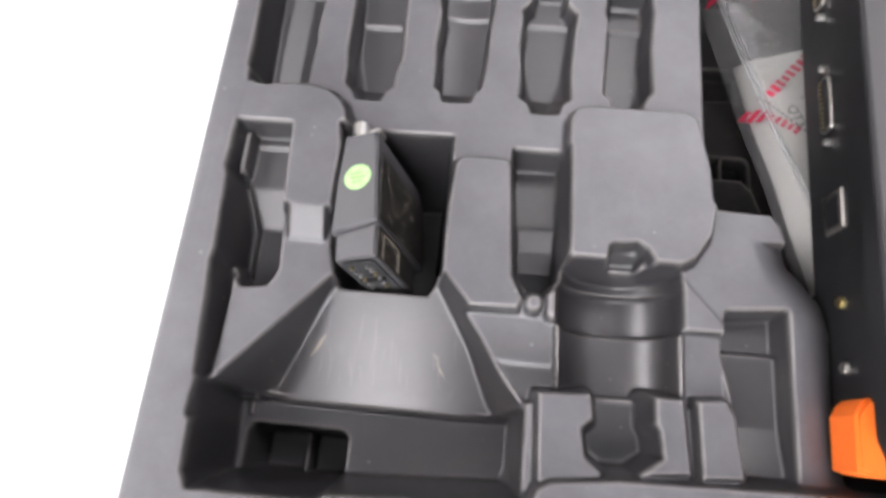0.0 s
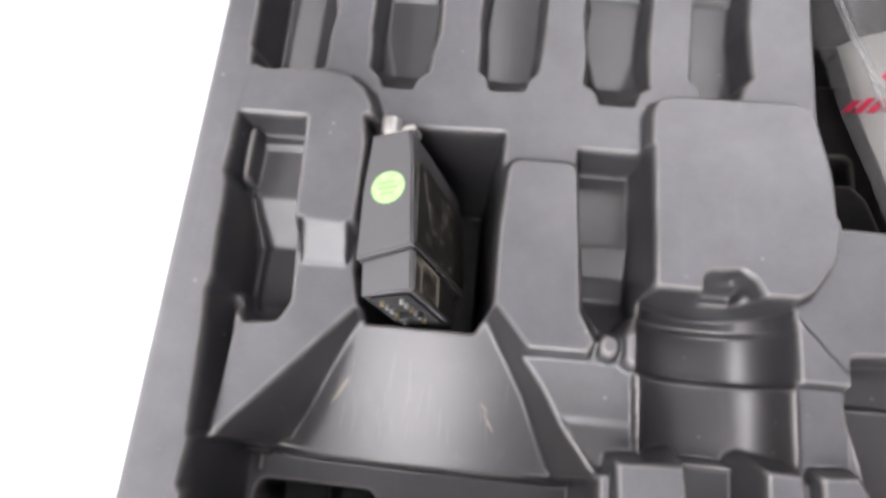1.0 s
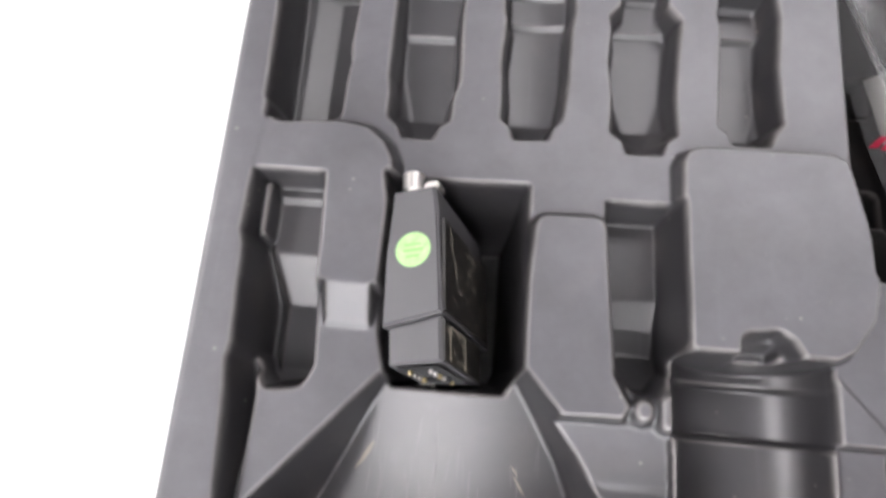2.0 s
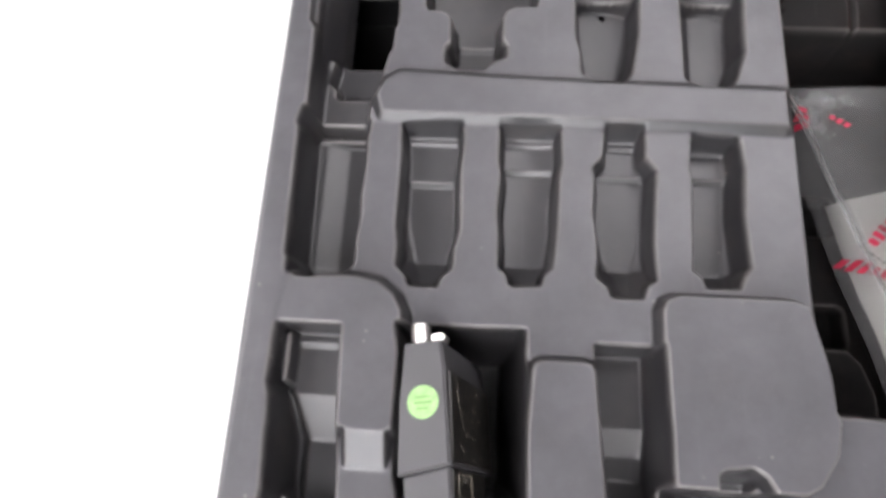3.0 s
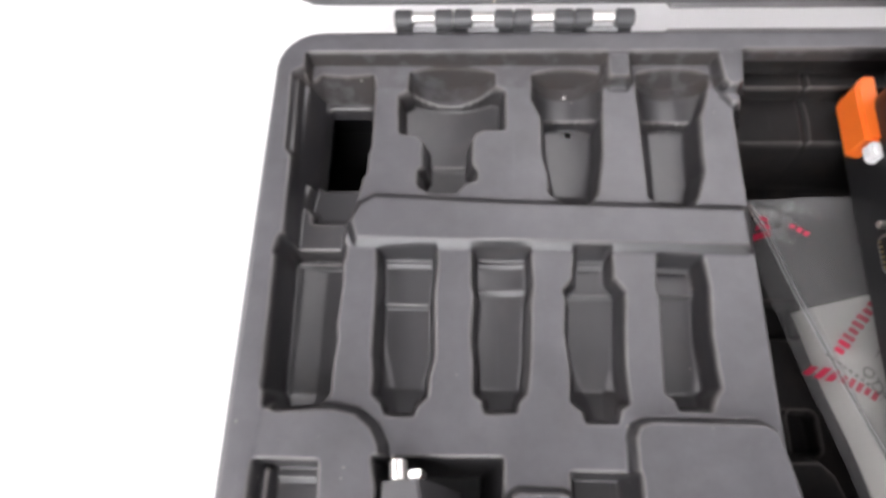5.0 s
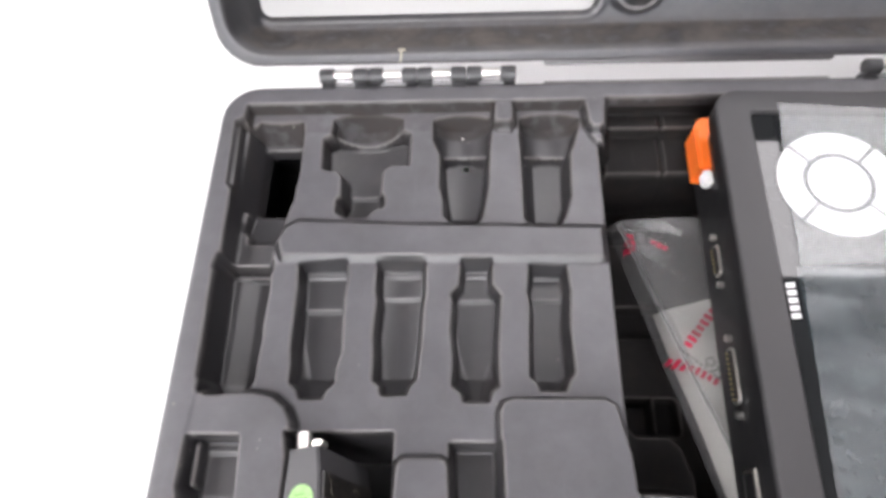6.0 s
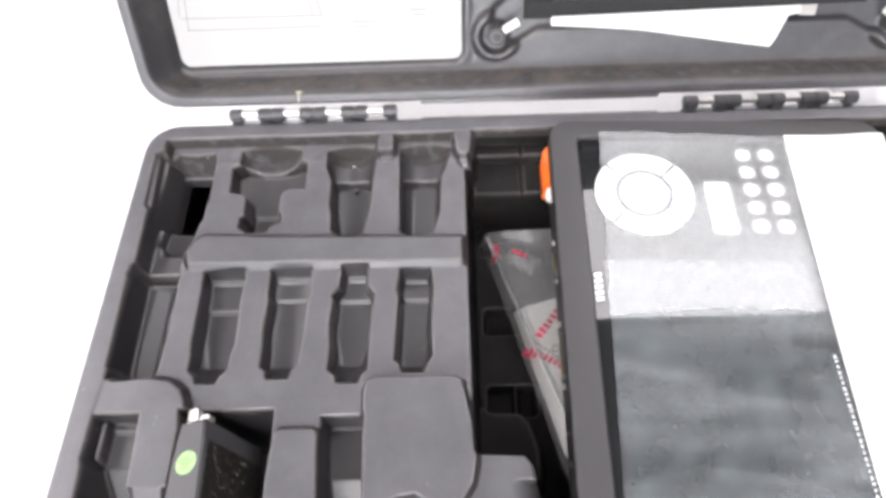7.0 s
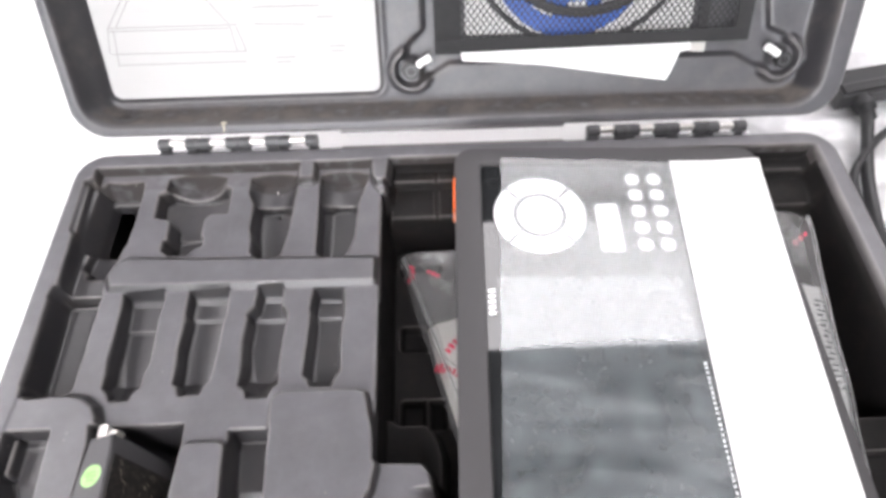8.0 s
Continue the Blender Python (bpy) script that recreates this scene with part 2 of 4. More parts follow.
screen_glass = grained("screen_glass", (0.018, 0.024, 0.027), 0.03, vary=0.5, scale=28, fine=300, bump=0.0, dirt=(0.09, 0.105, 0.11), dirt_amount=0.7, spec=0.8)
black_fabric = grained("black_fabric", (0.018, 0.018, 0.019), 0.85, vary=0.2, scale=200, fine=2500, bump=0.5)
net_thread = grained("net_thread", (0.03, 0.03, 0.032), 0.8, vary=0.2, scale=200)
blue_card = grained("blue_card", (0.02, 0.12, 0.56), 0.35, vary=0.2, scale=70)
cable_black = grained("cable_black", (0.03, 0.03, 0.032), 0.45, vary=0.15, scale=90)
table_white = grained("table_white", (0.86, 0.86, 0.86), 0.45, vary=0.03, scale=6, fine=400, bump=0.03)
wall_white = grained("wall_white", (0.18, 0.18, 0.18), 0.8, vary=0.03, scale=2, fine=90)
ceiling_grey = grained("ceiling_grey", (0.30, 0.30, 0.30), 0.85, vary=0.04, scale=2, fine=90)
floor_grey = grained("floor_grey", (0.16, 0.155, 0.15), 0.6, vary=0.1, scale=3, fine=80)
lamp_glow = glow("lamp_glow", (1.0, 0.955, 0.985), 10.0)
added_sky_glow = glow("added_sky_glow", (0.97, 0.975, 1.0), 12.0)
unseen_lamp_glow = glow("unseen_lamp_glow", (1.0, 0.955, 0.985), 16.0)
bag_film = clear_film("bag_film", (0.46, 0.455, 0.455), 0.18, 0.32, 0.9)
screen_film = clear_film("screen_film", (0.55, 0.58, 0.6), 0.10, 0.035, 0.65, 0.21, 0.0015)
sheet_plastic = clear_film("sheet_plastic", (0.85, 0.85, 0.86), 0.75, 0.2, 1.2)


# ---- small builders ----
def link(name, bm, material, parent=None, label="", smooth=True):
    me = bpy.data.meshes.new(name)
    bm.normal_update()
    bm.to_mesh(me)
    bm.free()
    for p in me.polygons:
        p.use_smooth = smooth
    if smooth:
        me.set_sharp_from_angle(angle=radians(20.5))
    me.materials.append(material)
    ob = new(name, me)
    if parent:
        ob.parent = parent
    if label:
        ob["label"] = label
    return ob


def part(name, bm, material, parent, label="", smooth=True):
    return link(name, bm, material, parent, label, smooth)


def thing(name, m, label, category, group="", kind=""):
    ob = new(name)
    ob.empty_display_size = 0.02
    ob.matrix_world = m
    return tagged(ob, label, category, group, kind)


def box(x0, x1, y0, y1, z0, z1, bevel=0.5, seg=2, bm=None):
    """A bevelled box, in millimetres."""
    bm = bm or bmesh.new()
    tmp = bmesh.new()
    bmesh.ops.create_cube(tmp, size=1, matrix=Matrix.Translation(((x0 + x1) / 2 * MM, (y0 + y1) / 2 * MM, (z0 + z1) / 2 * MM)) @ Matrix.Diagonal(((x1 - x0) * MM, (y1 - y0) * MM, (z1 - z0) * MM, 1)))
    if bevel:
        bmesh.ops.bevel(tmp, geom=tmp.edges[:], offset=bevel * MM, segments=seg, affect="EDGES", clamp_overlap=True)
    me = bpy.data.meshes.new("tmp")
    tmp.to_mesh(me)
    tmp.free()
    bm.from_mesh(me)
    bpy.data.meshes.remove(me)
    return bm


def prism(points, z0, z1, bevel=0.5, seg=2):
    """An upright prism over an outline, in millimetres, with bevelled rims."""
    bm = bmesh.new()
    lo = [bm.verts.new((x * MM, y * MM, z0 * MM)) for x, y in points]
    f = bm.faces.new(lo)
    up = bmesh.ops.extrude_face_region(bm, geom=[f])
    vs = [v for v in up["geom"] if isinstance(v, bmesh.types.BMVert)]
    bmesh.ops.translate(bm, verts=vs, vec=(0, 0, (z1 - z0) * MM))
    bmesh.ops.recalc_face_normals(bm, faces=bm.faces[:])
    if bevel:
        rim = [e for e in bm.edges if abs(e.verts[0].co.z - e.verts[1].co.z) < 1e-6]
        bmesh.ops.bevel(bm, geom=rim, offset=bevel * MM, segments=seg, affect="EDGES", clamp_overlap=True)
    return bm


def rounded(x0, x1, y0, y1, r, n=6):
    """The outline of a rounded rectangle."""
    pts = []
    for cx, cy, a in ((x1 - r, y1 - r, 0), (x0 + r, y1 - r, 90), (x0 + r, y0 + r, 180), (x1 - r, y0 + r, 270)):
        for i in range(n + 1):
            t = radians(a + 90 * i / n)
            pts.append((cx + r * math.cos(t), cy + r * math.sin(t)))
    return pts


def rod(x, y, z, r, length, axis="z", n=20, bevel=0.0):
    n = max(n, 18) if n > 8 else n
    """A cylinder centred at a point, in millimetres."""
    bm = bmesh.new()
    turn = {"z": Matrix.Identity(4), "x": Matrix.Rotation(radians(90), 4, "Y"), "y": Matrix.Rotation(radians(90), 4, "X")}[axis]
    bmesh.ops.create_cone(bm, cap_ends=True, segments=n, radius1=r * MM, radius2=r * MM, depth=length * MM, matrix=Matrix.Translation((x * MM, y * MM, z * MM)) @ turn)
    if bevel:
        rim = [e for e in bm.edges if sum(len(f.verts) > 4 for f in e.link_faces)]
        bmesh.ops.bevel(bm, geom=rim, offset=bevel * MM, segments=2, affect="EDGES", clamp_overlap=True)
    return bm


def tube(points, r, n=18, smooth=6):
    """A round cable along a smooth line through points, in millimetres."""
    p = [Vector(q) for q in points]
    p = [2 * p[0] - p[1]] + p + [2 * p[-1] - p[-2]]
    line = []
    for i in range(1, len(p) - 2):
        for k in range(smooth):
            t = k / smooth
            a, b, c, d = p[i - 1:i + 3]
            line.append(0.5 * (2 * b + (c - a) * t + (2 * a - 5 * b + 4 * c - d) * t * t + (3 * b - a - 3 * c + d) * t ** 3))
    line.append(p[-2])
    bm = bmesh.new()
    rings = []
    side = Vector((0, 0, 1))
    for i, q in enumerate(line):
        way = (line[min(i + 1, len(line) - 1)] - line[max(i - 1, 0)]).normalized()
        u = way.cross(side)
        u = u.normalized() if u.length > 0.1 else way.orthogonal().normalized()
        v = way.cross(u)
        rings.append([bm.verts.new((q + r * (u * math.cos(2 * math.pi * k / n) + v * math.sin(2 * math.pi * k / n))) * MM) for k in range(n)])
    for a, b in zip(rings, rings[1:]):
        for k in range(n):
            bm.faces.new((a[k], a[(k + 1) % n], b[(k + 1) % n], b[k]))
    bm.faces.new(rings[0][::-1])
    bm.faces.new(rings[-1])
    bmesh.ops.recalc_face_normals(bm, faces=bm.faces[:])
    return bm


def sheet(nx, ny, place, thick=0.12):
    """A thin bent sheet: place(u, v) gives millimetres for u and v from 0 to 1."""
    bm = bmesh.new()
    top = [[bm.verts.new(Vector(place(i / nx, j / ny)) * MM) for j in range(ny + 1)] for i in range(nx + 1)]
    for i in range(nx):
        for j in range(ny):
            bm.faces.new((top[i][j], top[i + 1][j], top[i + 1][j + 1], top[i][j + 1]))
    bm.normal_update()
    if sum(f.normal.z for f in bm.faces) < 0:
        bmesh.ops.reverse_faces(bm, faces=bm.faces[:])
        bm.normal_update()
    if thick:
        low = {v: bm.verts.new(v.co - v.normal * thick * MM) for row in top for v in row}
        for f in bm.faces[:]:
            bm.faces.new([low[v] for v in reversed(f.verts)])
        ring = [top[i][0] for i in range(nx + 1)] + [top[nx][j] for j in range(1, ny + 1)] + [top[i][ny] for i in range(nx - 1, -1, -1)] + [top[0][j] for j in range(ny - 1, 0, -1)]
        for a, b in zip(ring, ring[1:] + ring[:1]):
            bm.faces.new((b, a, low[a], low[b]))
    return bm


def lettering(text, size, m, material, name="lettering", parent=None):
    cu = bpy.data.curves.new(name, "FONT")
    cu.body, cu.size, cu.extrude, cu.align_x = text, size * MM, 0.00003, "LEFT"
    tmp = bpy.data.objects.new("tmp_text", cu)
    scene.collection.objects.link(tmp)
    dg = bpy.context.evaluated_depsgraph_get()
    me = bpy.data.meshes.new_from_object(tmp.evaluated_get(dg))
    bpy.data.objects.remove(tmp)
    me.materials.clear()
    me.materials.append(material)
    ob = new(name, me)
    ob.parent = parent
    ob.matrix_basis = m
    return ob


# ---- moulded shells: a face shaped by raised and sunk outlines ----
class Mould:
    """A moulded plastic face over a plan, in millimetres."""

    def __init__(self, xs, ys, level):
        self.xs, self.ys = xs, ys
        self.x, self.y = np.meshgrid(xs, ys, indexing="ij")
        self.h = np.full(self.x.shape, float(level))

    def away(self, pts):
        """Distance from an outline, negative inside it."""
        p = np.array(pts, float)
        d = np.full(self.x.shape, 1e9)
        inside = np.zeros(self.x.shape, bool)
        for a, b in zip(p, np.roll(p, -1, axis=0)):
            e = b - a
            t = np.clip(((self.x - a[0]) * e[0] + (self.y - a[1]) * e[1]) / (e @ e + 1e-9), 0, 1)
            d = np.minimum(d, np.hypot(self.x - a[0] - t * e[0], self.y - a[1] - t * e[1]))
            if a[1] != b[1]:
                inside ^= ((a[1] > self.y) != (b[1] > self.y)) & (self.x < a[0] + (self.y - a[1]) * e[0] / e[1])
        return np.where(inside, -d, d)

    def sink(self, pts, floor, draft=6.0, top=TRAY):
        self.h = np.minimum(self.h, np.maximum(floor, top + self.away(pts) * draft))

    def lift(self, pts, top, draft=3.0):
        self.h = np.maximum(self.h, top - np.maximum(0, self.away(pts)) * draft)

    def level(self, pts, value):
        self.h = np.where(self.away(pts) < 0, value, self.h)

    def edge(self, pts, bottom, draft=14.0, top=RIM):
        d = self.away(pts)
        self.h = np.minimum(self.h, np.maximum(bottom, top - np.maximum(0, d + 2.5) ** 2 * 0.18 - np.maximum(0, d) * draft))
        self.gone = d > 9

    def soften(self, times=1):
        for _ in range(times):
            for ax in (0, 1):
                q = np.pad(self.h, [(1, 1) if k == ax else (0, 0) for k in (0, 1)], mode="edge")
                self.h = (q[:-2] + 2 * q[1:-1] + q[2:]) / 4 if ax == 0 else (q[:, :-2] + 2 * q[:, 1:-1] + q[:, 2:]) / 4

    def mesh(self, name, material, parent, label="", bay=None, shaded_material=None):
        nx, ny = self.h.shape
        co = np.stack((self.x, self.y, self.h), -1).reshape(-1, 3) * MM
        idx = np.arange(nx * ny).reshape(nx, ny)
        q = np.stack((idx[:-1, :-1], idx[1:, :-1], idx[1:, 1:], idx[:-1, 1:]), -1).reshape(-1, 4)
        keep = ~(self.gone[:-1, :-1] & self.gone[1:, 1:]).reshape(-1)
        q = q[keep]
        used = np.unique(q)
        remap = np.zeros(nx * ny, np.int64)
        remap[used] = np.arange(len(used))
        q, co = remap[q], co[used]
        me = bpy.data.meshes.new(name)
        me.vertices.add(len(co))
        me.vertices.foreach_set("co", co.reshape(-1).astype(np.float32))
        me.loops.add(q.size)
        me.loops.foreach_set("vertex_index", q.reshape(-1).astype(np.int32))
        me.polygons.add(len(q))
        me.polygons.foreach_set("loop_start", np.arange(0, q.size, 4, dtype=np.int32))
        me.polygons.foreach_set("use_smooth", np.ones(len(q), bool))
        me.update(calc_edges=True)
        me.materials.append(material)
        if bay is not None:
            me.materials.append(shaded_material)
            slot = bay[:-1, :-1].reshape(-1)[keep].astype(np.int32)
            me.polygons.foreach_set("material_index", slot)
        ob = new(name, me)
        ob.parent = parent
        if label:
            ob["label"] = label
        return ob


# ---- the room ----
def slab(name, x0, x1, y0, y1, z0, z1, material, label, category):
    ob = link(name, box(x0 * 1000, x1 * 1000, y0 * 1000, y1 * 1000, z0 * 1000, z1 * 1000, 0), material, smooth=False)
    return tagged(ob, label, category, kind="structure")


# Unseen room assumed round the bench; its dark walls keep bounced light low.
slab("floor", -3.2, 3.2, -3.2, 3.2, -0.80, -0.75, floor_grey, "plain grey floor of the workroom", "floor")
slab("ceiling", -3.2, 3.2, -3.2, 3.2, 2.45, 2.55, ceiling_grey, "plain pale ceiling of the workroom", "ceiling")
slab("wall_north", -3.2, 3.2, 3.2, 3.3, -0.75, 2.45, wall_white, "plain grey painted wall", "wall")
for x0, x1, z0, z1 in ((-3.2, -1.6, -0.75, 2.45), (1.2, 3.2, -0.75, 2.45), (-1.6, 1.2, -0.75, 0.55), (-1.6, 1.2, 2.05, 2.45)):
    slab("wall_south", x0, x1, -3.3, -3.2, z0, z1, wall_white, "plain grey painted wall round the window", "wall")
slab("wall_west", -3.3, -3.2, -3.3, 3.3, -0.75, 2.45, wall_white, "plain grey painted wall", "wall")
slab("wall_east", 3.2, 3.3, -3.3, 3.3, -0.75, 2.45, wall_white, "plain grey painted wall", "wall")


def window(x0, x1, z0, z1, y):
    w = thing("unseen_window_1", pose(0, 0, 0), "unseen white-framed window added to light the case from the south", "window", kind="structure")
    for a0, a1, c0, c1 in ((x0, x1, z0, z0 + 0.05), (x0, x1, z1 - 0.05, z1), (x0, x0 + 0.05, z0 + 0.05, z1 - 0.05), (x1 - 0.05, x1, z0 + 0.05, z1 - 0.05), ((x0 + x1) / 2 - 0.03, (x0 + x1) / 2 + 0.03, z0 + 0.05, z1 - 0.05)):
        part("window_frame", box(a0 * 1000, a1 * 1000, y * 1000 - 70, y * 1000 - 20, c0 * 1000, c1 * 1000, 4), pale_plastic, w)
    part("window_sill", box(x0 * 1000 - 40, x1 * 1000 + 40, y * 1000 + 1, y * 1000 + 140, z0 * 1000 - 30, z0 * 1000, 5), pale_plastic, w)


# Unseen window and glowing backdrop, added for glints on the tray's south bevels.
window(-1.6, 1.2, 0.55, 2.05, -3.2)
slab("backdrop_sky", -2.2, 1.8, -3.62, -3.6, 0.0, 2.6, added_sky_glow, "plain glowing backdrop added outside the unseen window", "backdrop")


def ceiling_lamp(x, y, w, d, glowing):
    t = thing("ceiling_lamp", pose(x, y, 2.45), "bright white rectangular ceiling light panel, out of view", "ceiling lamp", "ceiling lights")
    part("lamp_frame", prism(rounded(-w * 500 - 25, w * 500 + 25, -d * 500 - 25, d * 500 + 25, 10), -28, 0, 2), pale_plastic, t)
    part("diffuser", prism(rounded(-w * 500, w * 500, -d * 500, d * 500, 6), -36, -28.5, 2), glowing, t, "glowing white diffuser")


ceiling_lamp(1.60, 1.47, 2.7, 0.70, lamp_glow)
# Unseen panel added to brighten the tray from the west.
ceiling_lamp(-2.40, 0.55, 1.2, 2.2, unseen_lamp_glow)
# Unseen panel assumed to the south, for the glare on the sloping cable run.
ceiling_lamp(-0.35, -1.95, 1.7, 1.2, unseen_lamp_glow)

bench = thing("workbench", pose(0, 0, 0), "white-topped workbench under the open case", "workbench")
part("bench_top", box(-900, 1400, -700, 1100, -32, 0, 3), table_white, bench, "plain white top")
for bx in (-850, 1350):
    for by in (-650, 1050):
        part("leg", box(bx - 25, bx + 25, by - 25, by + 25, -750, -32.5, 3), pale_plastic, bench)

# ---- the case ----
case = thing("tool_case", pose(0, 0, 0), "open dark grey moulded plastic equipment case with shaped empty pockets", "tool case")


def base_shell():
    xs = np.concatenate((np.arange(12, 262, 0.54), np.arange(262, 526, 1.3)))
    ys = np.arange(-36, 324, 0.54)
    s = Mould(xs, ys, RIM)
    x, y = s.x, s.y
    # the sunk field inside the rim
    s.sink([(33, 302), (33, 150), (31.5, 130), (33, 109), (35, 73), (38, 33), (40, 1), (42, -4), (150, 2), (500, 2), (500, 302)], TRAY, 9, RIM)
    # raised pads
    s.lift([(10, 150), (58, 150), (66, 148.5), (72, 144), (75, 138), (76, 124), (75, 99), (10, 99)], 92, 2.6)
    s.lift([(59, 100), (73, 100), (73, 86.5), (59, 86.5)], 86 + np.clip((y - 87) / 11.5, 0, 1) * 6, 3.5)
    s.lift([(61, 216.6), (213, 215.2), (213, 229.5), (120, 231.5), (67, 234), (61.5, 230.5), (58.5, 224)], 88.6, 1.1)
    s.lift([(163.5, 90), (163.5, 143), (165, 146.5), (169, 148), (207, 148), (211, 146), (215, 127), (217, 109), (215, 99), (209, 90), (202, 86), (196, 87), (193, 92), (189, 94.5), (180, 93), (178, 87), (168, 85)], 94, 5)
    s.lift([(120.2, 121), (121.2, 123.5), (123.5, 124.7), (138.3, 124.7), (140.6, 123.6), (141.7, 121), (144.5, 78), (149, 70), (147, 66.5), (129, 66), (119, 77), (119, 103)], 89.5, 4)
    s.level([(128, 65.5), (161, 65.5), (163, 40), (152, 34), (139, 50)], 80 + np.clip((y - 47) / 1.5, 0, 1) * 0.8 + np.clip((y - 48) / 17, 0, 1) * 2.6)
    s.lift(rounded(150.5, 155.5, 66.5, 72, 2.4), 89, 3)
    s.lift(rounded(158, 162.5, 64.5, 74, 2.2), 88, 3)
    s.lift([(206, 84), (222, 66), (222, 62), (206, 62)], 86, 4)
    # right-hand compartment for the device
    comp = [(216.5, 152), (217, 302), (499, 302), (499, 12), (262, 12), (259, 30), (259, 47), (260, 70), (258, 79), (252, 87), (246.5, 93), (243.5, 107), (240, 111.5), (217, 112.5)]
    roll = np.clip(17 - s.away(comp), 0, 40)
    s.h = np.where((y < 100) & (x > 222), np.minimum(s.h, 85.5 - 0.022 * roll ** 2), s.h)
    s.sink(comp, 36, 10)
    s.lift([(222, 269), (222, 310), (500, 310), (500, 269)], np.where(y > 292, 79, 73 - 0.012 * (y - 281) ** 2) - 1.2 * (np.abs(x - 252) < 1.2), 9)
    s.lift([(210, 141), (230, 141), (240, 139), (246, 133), (250, 121), (250, 104), (210, 104)], 58, 6)
    s.lift([(466, 131), (505, 131), (505, -10), (462, -10)], np.where(y > 112, 66, 60), 6)
    s.lift([(259, 60), (462, 60), (462, 0), (259, 0)], 52, 6)
    for hy, hw in ((249, 9), (199, 17), (150, 18)):
        s.sink(rounded(226, 254, hy - hw / 2, hy + hw / 2, 3), 28, 7, 36)
    s.lift([(241.5, 139), (243, 139), (243, 160), (241.5, 160)], 35, 6)
    # pockets for the five plugs of the middle row
    s.sink([(31.5, 211), (55, 211), (56, 199), (55, 181), (56, 177), (55, 167), (55, 156), (51, 151), (37, 150), (35, 154), (33, 157), (32.5, 180)], 69 + np.clip((46 - x) * 0.35, 0, 3) + np.clip((157 - y) * 0.3, 0, 3), 9)

    def plug_bed(cx, floor, ledge, step, toe, wide, flare, grow):
        """The bed of one plug: a step at the ledge, a lip at the back end and a faceted toe."""
        z = floor + np.where(y > ledge, step, 0) + np.where(y > 209, 1.4, 0) + np.clip((y - 211.3) * 3.2, 0, 9)
        z = z + np.clip((np.abs(x - cx) - (wide + np.clip(y - toe, 0, 60) * flare)) * grow, 0, 6)
        return z + np.clip((160 - y) * 0.75, 0, 8)

    s.sink([(69, 213), (92, 214), (93, 207), (92, 196), (93, 170), (91, 163), (91, 156), (87.5, 153), (86, 149), (76, 149), (74.5, 153), (71, 156), (71, 164), (70, 171), (70, 200)], plug_bed(83, 72.2, 192, 2.2, 150, 3.5, 0.26, 0.7), 8)
    s.sink([(107, 215), (129.5, 215), (130, 198), (129, 192), (128.5, 173), (127, 158), (124, 155), (123, 151), (112, 150.5), (111, 155), (108, 157), (108, 168), (107, 178), (108, 194), (107, 198)], plug_bed(117.5, 73, 198, 1.8, 150, 5, 0.2, 0.5) + 0.012 * (x - 118) ** 2, 8)
    s.sink([(147, 214), (161, 214), (161, 202), (165, 197), (163.5, 180), (163, 168), (163.5, 155), (160.5, 153), (159, 148), (148, 148), (147, 152), (143, 155), (143.5, 167), (142, 180), (143, 193), (142, 197), (146, 202)], plug_bed(153, 72.6, 197, 2.2, 152, 1.5, 0.32, 0.6), 8)
    s.sink([(179, 212), (196, 211.5), (197, 199), (195.5, 181), (196.5, 161), (194, 158), (192, 153), (181, 153), (180, 157), (177, 159), (177.5, 172), (178.5, 194), (177.5, 199)], plug_bed(186, 70.5, 198, 1.8, 154, 3.5, 0.22, 0.6), 8)
    # pockets of the back row, with round beds
    def bed(cx, r, depth, y0):
        return 85 - depth + (r - np.sqrt(np.maximum(1, r * r - (x - cx) ** 2))) + np.where(y > y0, np.clip((y - y0) * 3.2, 0, 30), 0)
    a_floor = np.where(y > 285.5 + 0.008 * (x - 96) ** 2, bed(96, 24, 11.0, 296), np.where(y > 256, 71.0 + 0.006 * (x - 96) ** 2, 69.0))
    s.sink([(79, 303), (115.5, 303), (116, 289), (120, 287), (120, 268), (111, 268), (107.5, 266), (106, 263), (106, 252), (108, 249), (108, 244), (103, 242), (100, 238), (89, 238), (84, 241), (84, 248), (86, 250), (85.5, 262), (83, 265), (75, 266), (74, 284.5), (78, 287)], a_floor, 8)
    b_floor = np.where(y > 277 - 0.02 * (x - 147) ** 2, bed(147, 17, 10.0, 295), bed(148, 60, 15.5, 400) + np.clip((np.abs(x - 148) - (4.5 + (y - 233) * 0.17)) * 0.7, 0, 5)) + np.clip((243 - y) * 0.7, 0, 7)
    s.sink([(132, 303), (163, 303), (163, 294), (161, 275), (160, 255), (157, 237.5), (153, 232.5), (144, 232.5), (141.5, 235.5), (138, 238), (138, 247), (136, 255), (136, 274), (132, 283)], b_floor, 8)
    c_floor = np.where(y > 276.5 - 0.02 * (x - 191) ** 2, bed(192, 18, 10.0, 295), 69.8 + np.clip((184.5 - x) * 0.8, 0, 5)) + np.clip((241 - y) * 0.7, 0, 7)
    s.sink([(178, 303), (209, 303), (208, 292), (204, 279), (202, 274), (201, 256), (201, 249), (197, 236.5), (194, 232), (183, 232), (181, 234.5), (178, 236.5), (177.5, 272), (177, 286)], c_floor, 8)
    # rounded tongues of the rim that hold the ends of the back row, each with a small block under it
    s.lift(rounded(164, 173.5, 290, 308, 2.2), RIM - 1.0, 4)
    s.lift(rounded(165, 173, 287, 289.2, 0.8), 86.4, 3)
    s.lift([(210, 308), (222, 308), (219.8, 287.5), (217.5, 285.5), (214, 285.8), (212, 288.5)], RIM - 0.6, 4)
